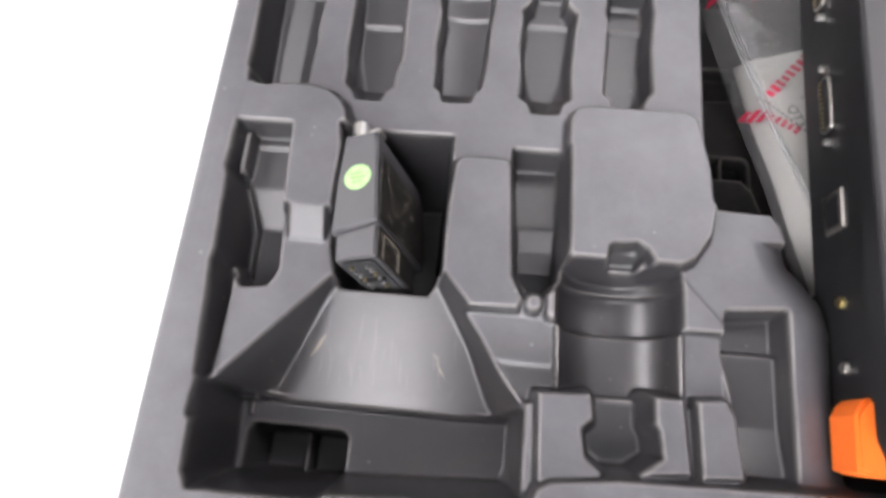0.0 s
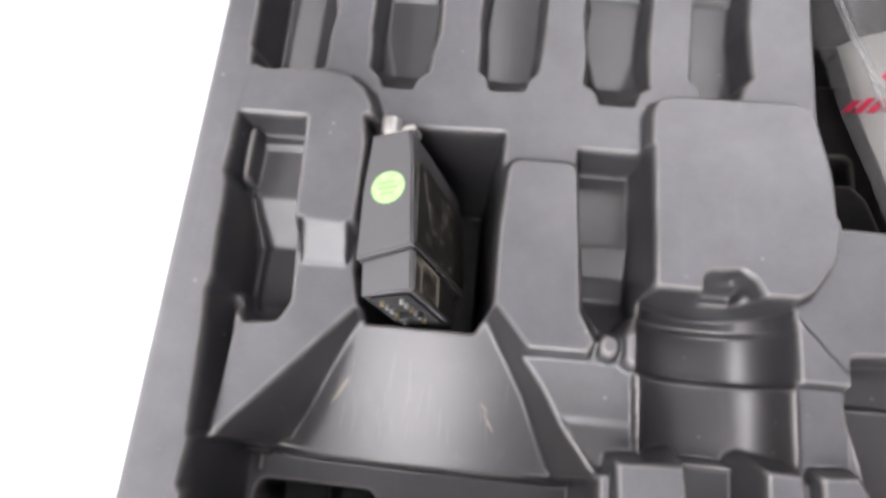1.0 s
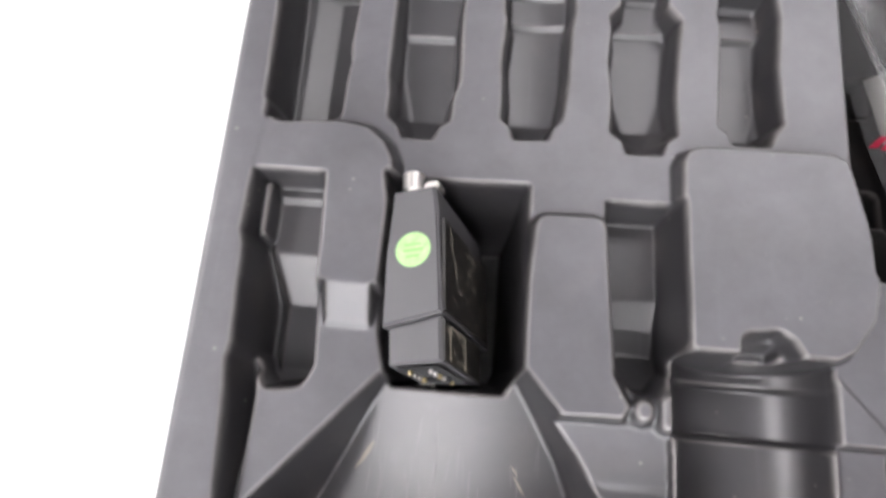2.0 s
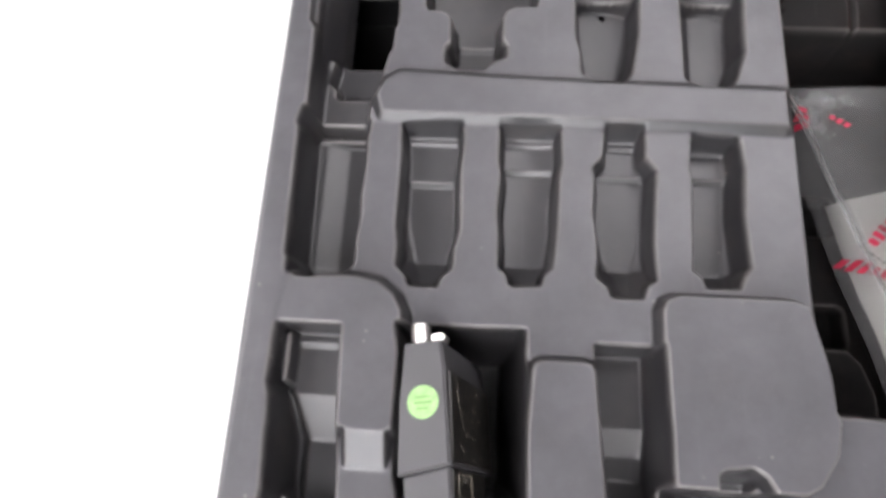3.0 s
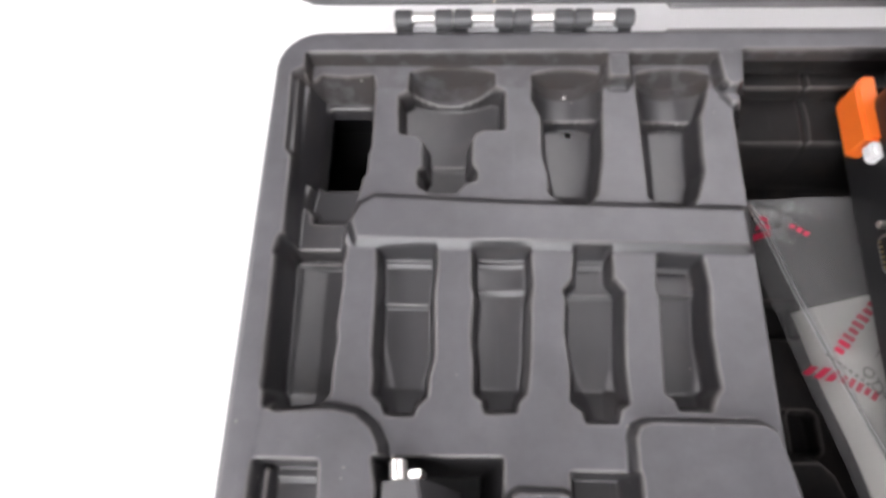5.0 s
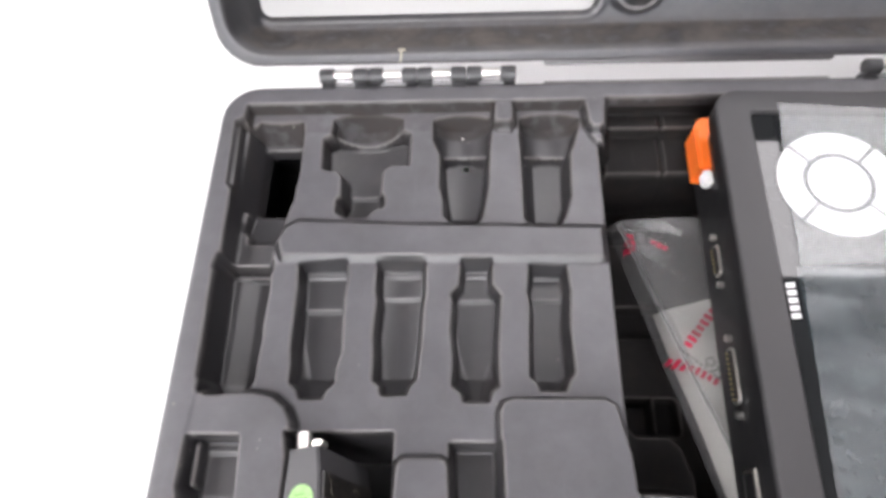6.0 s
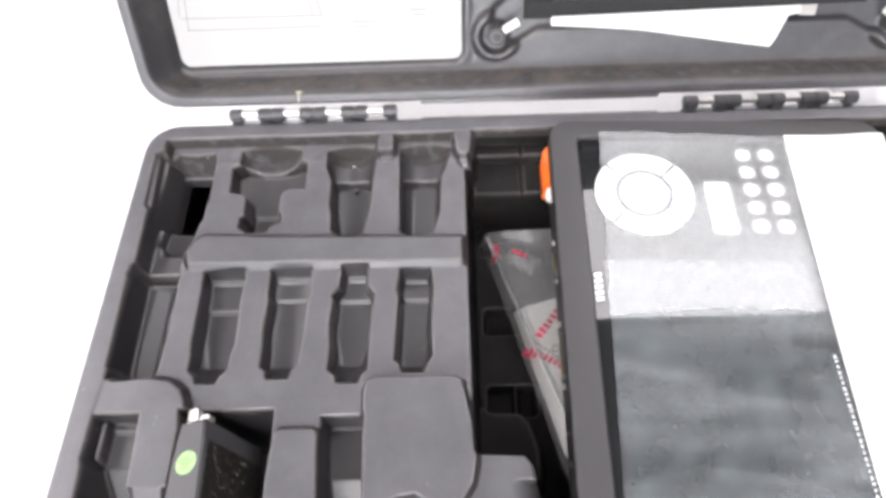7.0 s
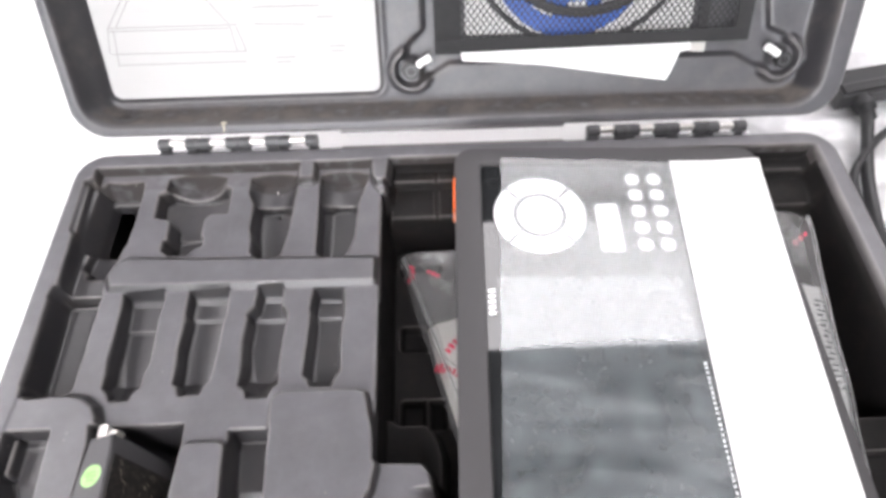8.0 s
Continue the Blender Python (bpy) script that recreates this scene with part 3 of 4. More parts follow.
    s.lift([(212.5, 284.5), (219, 285), (219, 279.5), (216, 279.5)], 87.6, 3)
    # corner pocket with a deep well
    beyond = np.clip((y - 288.5 - 0.1 * np.abs(x - 50)) * 2.2, 0, 40)
    inner = np.clip((39 - x) * 2.4, 0, 13)
    s.sink([(31.5, 302), (61, 302), (63, 288), (63, 259), (58, 244), (58, 230), (55, 222), (55, 213.5), (36, 213.5), (34, 216), (33, 250), (31, 293)], np.where(y > 244, 72 + beyond + inner, 79.5 + np.clip((35.5 - x) * 3, 0, 8)), 9)
    s.sink([(38.5, 246), (37, 236), (37, 233), (40, 230.5), (40.5, 226), (57, 226), (60, 246)], 72.6 + np.clip((230 - y) * 0.5, 0, 2), 8, 79.5)
    well = rounded(39.8, 61, 245, 286, 3)
    s.sink(well, 65, 14, 72.5)
    s.sink([(27.5, 292), (34, 296), (34, 250), (32, 250), (29, 254)], 90, 2, RIM)
    s.sink([(34, 213.8), (55, 213.8), (55, 209), (33, 209)], 70, 4, 79.5)
    # pocket beside the rim: an upper bed, a slope down to a lower bed and a deep channel along the rim
    slide = 78 - np.clip((109 - y) / 15.5, 0, 1) * 8 + np.clip((73 - y) * 0.5, 0, 4)
    flank = np.clip((38 + np.clip((109 - y) * 0.32, 0, 5) - x) * 1.3, 0, 4)
    s.sink([(32.5, 132.5), (54.5, 132.5), (55.3, 115), (56, 99), (57, 88), (58, 74), (56, 69.5), (54, 67), (44, 65.5), (40.5, 69), (38, 72), (35, 76), (34.5, 92), (33.2, 108), (31.8, 112)], slide - flank + np.where(y > 126, 1.5, 0), 8, 92)
    s.lift([(34.8, 113), (36.2, 113), (36.2, 130), (34.8, 130)], 86.5, 7)
    # adapter bay and the fan-shaped cable run
    s.sink([(74, 134), (118, 135), (118, 103), (118.5, 78), (114, 70), (80, 70), (76, 85), (76, 110), (76, 124)], 12, 14)
    slope = 63.5 + (y - 28) * 0.38 - 0.0028 * (x - 98) ** 2
    edge_l = 50 + (y - 27) * 0.36 + 3.0 * np.sin(np.clip((y - 27) / 42, 0, 1) * math.pi)
    fan = np.where((y > 27.5) & (x > edge_l), slope - np.clip(13 - (x - edge_l), 0, 13) ** 2 * 0.035, np.where(y > 27.5, 60 + (y - 27) * 0.22, 50))
    s.sink([(77.5, 74), (119, 76), (136, 57), (152.5, 34), (152.5, 20), (40, 20), (41, 33)], np.where(y > 27.5, fan, 60), 2.3, TRAY)
    s.sink([(41, 33), (152.5, 33), (152.5, 3), (42.5, -3.5), (40, 1), (38.7, 31)], np.where(y > 27.5, fan, 55), 9, RIM - 3)
    s.sink([(38.4, 33), (40.2, 33), (41, 64), (40.5, 72), (36, 79), (35, 74), (36.2, 64)], 76, 6)
    s.sink(rounded(47, 87, -0.5, 18.5, 4), 30, 12, 55)
    s.lift([(67.5, -1), (68.9, -1), (68.9, 20), (67.5, 20)], 40, 8)
    s.lift([(47, 21.5), (48.3, 21.5), (48.3, 27), (47, 27)], 57, 6)
    # narrow slot, round bay and their neighbours
    s.sink([(142, 131), (163, 131), (164, 90), (163, 80), (157, 73.5), (151, 74), (145.5, 80), (143, 110)], 69 - np.clip((104 - y) * 0.4, 0, 4) + np.clip((86 - y) * 0.8, 0, 8), 10)
    bay = 84 - np.sqrt(np.maximum(0, np.where(y > 63, 22.5, 20.5) ** 2 - (x - 184) ** 2)) * np.where(y > 63, 0.96, 0.8)
    s.sink([(161.5, 86), (206.5, 86), (206.5, 63), (205, 62), (205, 38), (163, 38), (163, 62), (161.5, 63)], np.where(y > 79, bay + 3, bay), 8)
    s.sink(rounded(179.5, 191.5, 82, 92, 2), 78.5 + np.clip((y - 88.5) * 2.6, 0, 8), 7)
    s.level([(206.5, 64), (221.5, 64), (221.5, 38), (206.5, 38)], 82.5)
    s.sink([(222, 73), (243.5, 75), (242.5, 12), (229, 12), (226, 20), (223, 41), (220.5, 59)], 75 + np.where(y > 60, -2.5, 0) + np.clip((34 - y) * 0.2, 0, 3), 12)
    s.sink([(176, 40), (194, 40), (195, 29), (197, 26), (197, 14), (173, 14), (172, 27), (176, 30)], 73, 10, 88)
    # front pads and front lip
    s.lift([(156, 38), (174, 39), (175, 31), (171, 27.5), (172.5, 18), (178, 14), (178, 10), (157, 9)], 89.5, 5)
    s.lift([(195.5, 40), (205, 40), (207, 16), (190, 14), (195, 18), (198, 20), (197, 29), (195.5, 31)], 89.5, 5)
    s.lift([(209.5, 40), (219, 41), (222, 36), (224, 16), (210.5, 15)], 89.5, 5)
    s.lift([(155.5, -30), (155.5, 4), (157, 7), (161, 9.5), (182, 12), (240, 14), (500, 14), (500, -30)], RIM, 4)
    s.soften(1)
    drain = np.hypot(x - 149, y - 274)
    # rim edge, a little wider between the hinges
    s.edge(rounded(20, 515, -28, 313.5, 19), 0, 14)
    s.soften(1)
    # the well and the drain are cut through into the hollow below
    s.gone |= (s.away(well) < -0.9) | (drain < 1.7)
    # The deep compartment takes the plastic that has its shade coloured in.
    s.mesh("base_shell", case_plastic, case, "dark grey moulded tray with shaped pockets", (s.away(comp) < 0.5) & (s.h < 83), shaded_bay_plastic)
    return s


tray = base_shell()


def scratches(name, rows, material, label):
    """Thin worn streaks that follow the tray's surface: start, run and half width of each, in millimetres."""
    bm = bmesh.new()
    for x0, y0, dx, dy, w in rows:
        across = Vector((-dy, dx)).normalized() * w
        line = []
        for k in range(7):
            f = k / 6
            px, py, wide = x0 + dx * f, y0 + dy * f, math.sin(math.pi * (0.08 + 0.84 * f))
            pair = []
            for side in (-1, 1):
                qx, qy = px + side * across.x * wide, py + side * across.y * wide
                i, j = int(np.searchsorted(tray.xs, qx)) - 1, int(np.searchsorted(tray.ys, qy)) - 1
                fx, fy = (qx - tray.xs[i]) / (tray.xs[i + 1] - tray.xs[i]), (qy - tray.ys[j]) / (tray.ys[j + 1] - tray.ys[j])
                z = (tray.h[i, j] * (1 - fx) + tray.h[i + 1, j] * fx) * (1 - fy) + (tray.h[i, j + 1] * (1 - fx) + tray.h[i + 1, j + 1] * fx) * fy
                pair.append(bm.verts.new((qx * MM, qy * MM, (z + 0.05) * MM)))
            line.append(pair)
        for (a, b), (c, d) in zip(line, line[1:]):
            bm.faces.new((a, b, d, c))
    bm.normal_update()
    if sum(f.normal.z for f in bm.faces) < 0:
        bmesh.ops.reverse_faces(bm, faces=bm.faces[:])
    ob = part(name, bm, material, case, label)
    ob["kind"] = "stuff"


chance = random.Random(11)
scratches("streaks", [(chance.uniform(74, 128), chance.uniform(34, 50), chance.uniform(-1.5, 1.5), chance.uniform(5, 14), chance.uniform(0.06, 0.14)) for _ in range(26)], scuff_grey, "fine pale streaks worn along the cable run")
scratches("scuff_marks", [(71.5, 46, 4.5, 7.5, 0.7), (70.2, 44.6, 3, 4.2, 0.35), (119, 47, 3.6, -5.6, 0.4), (118, 50, 2.4, -3.2, 0.3)], scuff_faint, "faint tan rub marks on the cable run")
flats = [(40, 60, 136, 148), (78, 116, 137, 146), (168, 206, 98, 144), (122, 142, 72, 122), (66, 210, 218, 228), (44, 70, 40, 62), (158, 170, 14, 34), (20, 30, 20, 280)]
nicks = []
for _ in range(60):
    ax, bx, ay, by = chance.choice(flats)
    turn = chance.uniform(0, math.pi)
    run = chance.uniform(0.5, 2.6)
    nicks.append((chance.uniform(ax, bx), chance.uniform(ay, by), run * math.cos(turn), run * math.sin(turn), chance.uniform(0.05, 0.13)))
scratches("nicks", nicks, scuff_grey, "small pale nicks scattered over the tray")
# Assumed box, coloured black so that the well stays dark inside.
hollow = box(28, 76, 238, 308, 16, 18, 0)
for x0, x1, y0, y1 in ((28, 30, 238, 308), (74, 76, 238, 308), (30, 74, 238, 240), (30, 74, 306, 308)):
    box(x0, x1, y0, y1, 18, 63, 0, bm=hollow)
part("hollow", hollow, black_plastic, case, "assumed black-lined hollow under the open well", smooth=False)


def lid_shell():
    xs = np.arange(10, 526, 1.15)
    ys = np.arange(-12, 350, 1.15)
    s = Mould(xs, ys, 0)
    s.sink(rounded(32, 501, 4.5, 325, 16), -22, 8, 0)
    s.lift(rounded(35, 222, 12, 310, 10), -20.5, 2)
    s.sink(rounded(37, 219, 14, 306, 7), -25, 2, -20.5)
    # recess for the net pocket, with a neck that runs to each cord anchor
    s.sink([(246.5, 320), (246.5, 55), (235.5, 46), (234, 36), (236, 26), (246, 24), (252, 25.5), (263.5, 32.5), (452, 32.5), (467, 25), (474, 24), (484, 26), (486, 36), (484.5, 45), (472.5, 50), (468.5, 66), (467, 320)], -25.5, 2.2, -22)
    for sx in (1, -1):
        hx = 360.2 - sx * 121.9
        # the hook that stands round each anchor
        d = np.hypot(s.x - hx, s.y - 30)
        ring = (np.abs(d - 12.2) < 2.6) & ~((s.y > 24.5) & ((s.x - hx) * sx > -4))
        s.h = np.where(ring, np.maximum(s.h, -15.5 - 0.25 * (d - 12.2) ** 2), s.h)
        s.h = np.maximum(s.h, np.where(d < 7, -19.0 - d * 0.12, -99))
    s.soften(1)
    s.edge(rounded(18.5, 517, -4.5, 338, 22), -42, 12, 0)
    s.soften(1)
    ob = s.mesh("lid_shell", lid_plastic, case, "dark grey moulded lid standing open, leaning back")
    return ob


LID = pose(0, 0.322, 0.103, 61)
lid = lid_shell()
lid.matrix_basis = LID
lid_back = part("lid_back", prism(rounded(24, 511.5, 1, 332, 18), -44, -40, 1.5), lid_plastic, case, "closed outer face of the lid")
lid_back.matrix_basis = LID


def lid_thing(name, label, category, group=""):
    return thing(name, LID, label, category, group)


def frame_disc(cx, cy, r0, r1, z0, z1, n=24):
    """A flat ring."""
    bm = bmesh.new()
    rows = [[bm.verts.new(((cx + r * math.cos(2 * math.pi * k / n)) * MM, (cy + r * math.sin(2 * math.pi * k / n)) * MM, z * MM)) for k in range(n)] for r, z in ((r0, z0), (r1, z0), (r1, z1), (r0, z1))]
    for a, b in zip(rows, rows[1:] + rows[:1]):
        for k in range(n):
            bm.faces.new((a[k], a[(k + 1) % n], b[(k + 1) % n], b[k]))
    bmesh.ops.recalc_face_normals(bm, faces=bm.faces[:])
    return bm


# label panel in the lid with faint line drawing
label_panel = part("label_panel", prism(rounded(38.5, 217.5, 15.5, 304, 6), -24.6, -23.4, 0.4), panel_white, case, "white printed instruction panel with faint line drawing")
label_panel.matrix_basis = LID
for x0, y0, x1, y1 in ((47, 61, 129, 61), (47, 59, 123, 59), (45, 45, 132, 44.5), (47, 38, 131, 38), (47, 61, 44, 46), (50, 60, 48, 38), (47, 61, 62, 80), (52, 61, 66, 80), (124, 61, 126, 45), (128, 60, 132, 44), (124, 61, 108, 82), (140, 71, 182, 71), (140, 61, 172, 60), (150, 40, 163, 40), (151, 37, 160, 37), (186, 46, 196, 46), (187, 43, 195, 43), (180, 64, 190, 64)):
    w = 0.28
    n = Vector((y0 - y1, x1 - x0)).normalized() * w
    pts = [(x0 + n.x, y0 + n.y), (x0 - n.x, y0 - n.y), (x1 - n.x, y1 - n.y), (x1 + n.x, y1 + n.y)]
    part("printed_line", prism(pts, -23.4, -23.33, 0), print_grey, label_panel, smooth=False)

for hx in (238.3, 482.1):
    anchor = part("cord_anchor", rod(hx, 30, -16.5, 5.5, 4.5, "z", 24, 0.6), black_plastic, case, "round black cord anchor")
    anchor.matrix_basis = LID
    part("washer", frame_disc(hx, 30, 2.6, 3.7, -14.25, -13.95), hinge_plastic, anchor)
    part("screw", rod(hx, 30, -14.0, 1.1, 0.6, "z", 12, 0.2), black_plastic, anchor)


scuff = part("scuff_mark", prism([(114.4, -2.4), (115.2, -2.6), (116, 1.5), (116.2, 3.4), (118.2, 4.1), (117.6, 5.0), (114.8, 5.2), (113.8, 4.4), (115.2, 3)], -0.4, 0.25, 0), scuff_tan, lid, "pale tan scuff on the lid rim", smooth=False)
part("paint_speck", rod(147.2, 290, 75.2, 0.7, 0.5, "z", 10), card_paper, case, "tiny white speck")


# hinges
def hinge(x0, x1):
    h = part("hinge", box(x0, x1, 314.5, 316.4, 84, 91.5, 0.4), hinge_plastic, case, "dark plastic knuckle hinge with bright steel pins")
    n = 4
    w = (x1 - x0) / n
    for i in range(n):
        cx = x0 + w * (i + 0.5)
        part("pin", rod(cx - w * 0.02, 316.6, 97.0, 2.3, w * 0.36, "x", 16), steel, h, "bright steel pin")
        for k in (-0.34, 0.34):
            part("knuckle", rod(cx + k * w, 316.6, 96.0, 4.0, w * 0.31, "x", 22, 0.7), hinge_plastic, h)
            # each knuckle's arm reaches the base or the lid in turn
            if i % 2:
                part("arm", box(cx + k * w - w * 0.14, cx + k * w + w * 0.14, 317.5, 321.0, 94.4, 97.4, 0.7), hinge_plastic, h)
            else:
                part("arm", box(cx + k * w - w * 0.14, cx + k * w + w * 0.14, 311, 315.5, 89, 93.6, 0.7), hinge_plastic, h)
        part("backplate", box(cx - w * 0.26, cx + w * 0.26, 313.8, 315.4, 86, 92.4, 0.4), pale_plastic, h, "pale plate under the pin")
    return h


hinge(71.5, 175.5)
hinge(352.5, 457.5)
for name, m in (("base_flange", pose(0, 0, 0)), ("lid_flange", LID)):
    if name == "base_flange":
        fl = part(name, box(190, 338, 310, 315.4, 80, 91.6, 1.0), case_plastic, case, "straight flange between the hinges")
    else:
        fl = part(name, box(190, 338, -6.0, 1, -14, -1.0, 1.0), lid_plastic, case, "straight flange between the hinges")
    fl.matrix_basis = m

# ---- plug-in adapter in its bay ----
def frame_ring(x0, x1, y0, y1, r, w_l, w_r, w_t, w_b, z0, z1):
    bm = bmesh.new()
    outer, inner = rounded(x0, x1, y0, y1, r), rounded(x0 + w_l, x1 - w_r, y0 + w_b, y1 - w_t, 3)
    rows = []
    for z, ring, grow in ((z0, outer, 0), (z1 - 1.2, outer, 0), (z1 - 0.3, outer, 0.4), (z1, outer, 1.2), (z1, inner, -0.8), (z1 - 0.8, inner, 0), (z0, inner, 0)):
        cx, cy = (x0 + x1) / 2, (y0 + y1) / 2
        rows.append([bm.verts.new(((px - grow * math.copysign(1, px - cx)) * MM, (py - grow * math.copysign(1, py - cy)) * MM, z * MM)) for px, py in ring])
    n = len(outer)
    for a, b in zip(rows, rows[1:] + rows[:1]):
        for k in range(n):
            bm.faces.new((a[k], a[(k + 1) % n], b[(k + 1) % n], b[k]))
    bmesh.ops.recalc_face_normals(bm, faces=bm.faces[:])
    return bm


adapter = thing("diagnostic_adapter", pose(0.0832, 0.1275, 0.0955, -9, -16, 8), "black diagnostic plug adapter with green sticker tilted in its bay", "adapter")
part("housing", prism([(-6.2, 0), (6.6, 0), (7.6, -9), (8.6, -39), (-8.8, -41.5), (-8.3, -20)], -48, 0, 0.7), adapter_plastic, adapter)
part("side_plate", box(8.3, 9.1, -38, -10, -46, -1.5, 0.3), adapter_worn, adapter, "scratched black side")
nose = part("plug_nose", prism([(-7.6, -41.7), (7.6, -39.3), (8.0, -52), (-7.2, -52)], -40, -2, 0.6), adapter_plastic, adapter)
part("nose_side", box(7.9, 8.5, -51.6, -40, -38, -3, 0.2), adapter_worn, nose, "scratched black side")
# Flat plate on the nose; the recess's shade is put into its dark colour.
recess = part("plug_face", prism(rounded(-6.2, 7.0, -33, -3.0, 2), 0, 0.4, 0.2), black_fabric, nose, "dark plate in place of the recessed plug face")
recess.matrix_basis = pose(0, -0.0526, 0, 90)
part("tongue", box(-4.4, 5.2, -54.6, -52.6, -19.5, -17.5, 0.3), black_plastic, nose)
for z0, z1, y0, y1 in ((-8, -7.6, -50.6, -41.4), (-22, -21.6, -50.6, -41.4), (-22, -8, -41.4, -41.0)):
    part("latch_bar", box(8.5, 8.65, y0, y1, z0, z1, 0.05), scuff_tan, nose, "worn pale latch edge")
pick = random.Random(5)
for host, x0, y0, y1, z0, z1, count in ((adapter, 9.1, -38, -11, -32, -4, 20), (nose, 8.5, -51.6, -40.5, -26, -5, 12)):
    bm = bmesh.new()
    for k in range(count):
        cy, cz = pick.uniform(y0, y1), pick.uniform(z0, z1)
        a, half, w = pick.uniform(0.6, 1.3), pick.uniform(0.8, 2.6), pick.uniform(0.08, 0.22)
        d, e = Vector((0, math.cos(a), math.sin(a))), Vector((0, -math.sin(a), math.cos(a)))
        c = Vector((x0 + 0.02, min(max(cy, y0 + 2), y1 - 2), cz))
        corners = [c + d * half, c + e * w, c - d * half, c - e * w]
        low = [bm.verts.new(q * MM) for q in corners]
        up = [bm.verts.new((q + Vector((0.05, 0, 0))) * MM) for q in corners]
        bm.faces.new(up)
        for i in range(4):
            bm.faces.new((low[i], low[(i + 1) % 4], up[(i + 1) % 4], up[i]))
    bmesh.ops.recalc_face_normals(bm, faces=bm.faces[:])
    part("scratches", bm, scuff_tan, host, "pale scratches in the black side", smooth=False)
for r in range(2):
    for k in range(6):
        part("contact_pin", rod(-2.6 + r * 6, -53.4, -6.5 - k * 3.6, 0.6, 1.6, "y", 10), steel if (k + r) % 3 else brass, nose, "metal contact pin")
part("locking_screw", rod(-1.5, 3.4, -3.4, 3.3, 6.6, "y", 20, 0.5), steel, adapter, "bright steel locking screw")
part("metal_lug", box(2.6, 7.2, 0.2, 2.8, -8, -1.6, 0.6), steel, adapter, "bright metal lug")
sticker = part("round_sticker", rod(0.1, -19.7, 0.12, 5.3, 0.2, "z", 28), green_paper, adapter, "round green paper sticker")
part("print_bar", box(-2.9, 3.1, -20.3, -19.5, 0.22, 0.27, 0), print_green, sticker, smooth=False)
part("print_bar", box(-2.4, 2.6, -18.5, -17.9, 0.22, 0.27, 0), print_green, sticker, smooth=False)
part("print_bar", box(-1.8, 2.0, -22.1, -21.5, 0.22, 0.27, 0), print_green, sticker, smooth=False)

# ---- scan device ----
DEV = pose(0.2636, 0.2850, 0, 0, 0, -2.0)
device = thing("scan_tablet", DEV, "grey rubber-edged diagnostic tablet with dark glass lying in the case", "tablet device")
W, L, TOPZ, LOWZ = 178, 264, 118.4, 71
part("body", prism(rounded(5, W - 5, -L + 4, -3, 9), LOWZ - 3, TOPZ - 4, 1.5), black_plastic, device, "black plastic body with side ports")


part("frame_skirt", frame_ring(0.3, W - 0.3, -L + 0.3, -0.3, 11, 8, 8, 8, 8, TOPZ - 10, TOPZ - 1.6), black_plastic, device, "black underside of the frame")
part("rubber_frame", frame_ring(0, W, -L, 0, 11, 15, 15, 12, 16, TOPZ - 1.5, TOPZ + 1), rubber_grey, device, "dark grey rubber frame")
panel = part("face_panel", prism(rounded(15.2, W - 15.2, -L + 16.2, -12.2, 3), TOPZ - 4, TOPZ - 1.2, 0.3), panel_glass, device, "glossy black glass control panel with white keys")
part("screen", prism(rounded(22, 118, -246, -87.6, 1), TOPZ - 1.2, TOPZ - 1.0, 0.05), screen_glass, device, "dark smudged glass screen")


def sector(cx, cy, r0, r1, a0, a1, n=14):
    o = [(cx + r1 * math.cos(radians(a0 + (a1 - a0) * k / n)), cy + r1 * math.sin(radians(a0 + (a1 - a0) * k / n))) for k in range(n + 1)]
    return o + [(cx + r0 * math.cos(radians(a1 + (a0 - a1) * k / n)), cy + r0 * math.sin(radians(a1 + (a0 - a1) * k / n))) for k in range(n + 1)]


PX, PY = 47.1, -47.8
for a in (45, 135, 225, 315):
    part("pad_key", prism(sector(PX, PY, 14.9, 25.5, a + 2.3, a + 87.7), TOPZ - 1.2, TOPZ - 0.6, 0.15), key_white, panel, "white quarter-ring key")
part("pad_centre", rod(PX, PY, TOPZ - 0.9, 12.7, 0.6, "z", 40, 0.15), key_white, panel, "white round centre key")
for dx in (-3, 3):
    part("print_bar", box(PX + dx - 0.7, PX + dx + 0.7, PY - 5, PY + 5, TOPZ - 0.6, TOPZ - 0.55, 0), panel_grey, panel, smooth=False)
part("enter_key", prism(rounded(78.6, 91, -72.2, -41, 1.5), TOPZ - 1.2, TOPZ - 0.6, 0.15), key_white, panel, "white upright bar key")
for r in range(5):
    for c in range(2):
        part("round_key", rod(102.4 + c * 12.3, -23.4 - r * 11.15, TOPZ - 0.9, 3.9, 0.6, "z", 20, 0.15), key_white, panel, "white round key")
        part("print_bar", box(101.2 + c * 12.3, 103.6 + c * 12.3, -23.8 - r * 11.15, -23.0 - r * 11.15, TOPZ - 0.6, TOPZ - 0.55, 0), panel_grey, panel, smooth=False)
badge = part("name_badge", box(15.6, 20.8, -110.4, -93.4, TOPZ - 1.2, TOPZ - 0.9, 0.2), panel_glass, device, "white maker mark as plain bars")
for k in range(5):
    part("print_bar", prism([(16.4, -109.8 + k * 3.2), (20.0, -109.4 + k * 3.2), (20.0, -107.3 + k * 3.2), (16.4, -107.7 + k * 3.2)], TOPZ - 0.9, TOPZ - 0.8, 0), key_white, badge, smooth=False)
for k in range(44):
    part("print_bar", box(118.6, 119.8, -136.2 - k * 2.45 - 0.4 * (k % 3 == 0), -135 - k * 2.45, TOPZ - 1.2, TOPZ - 1.1, 0), key_white, device, smooth=False)


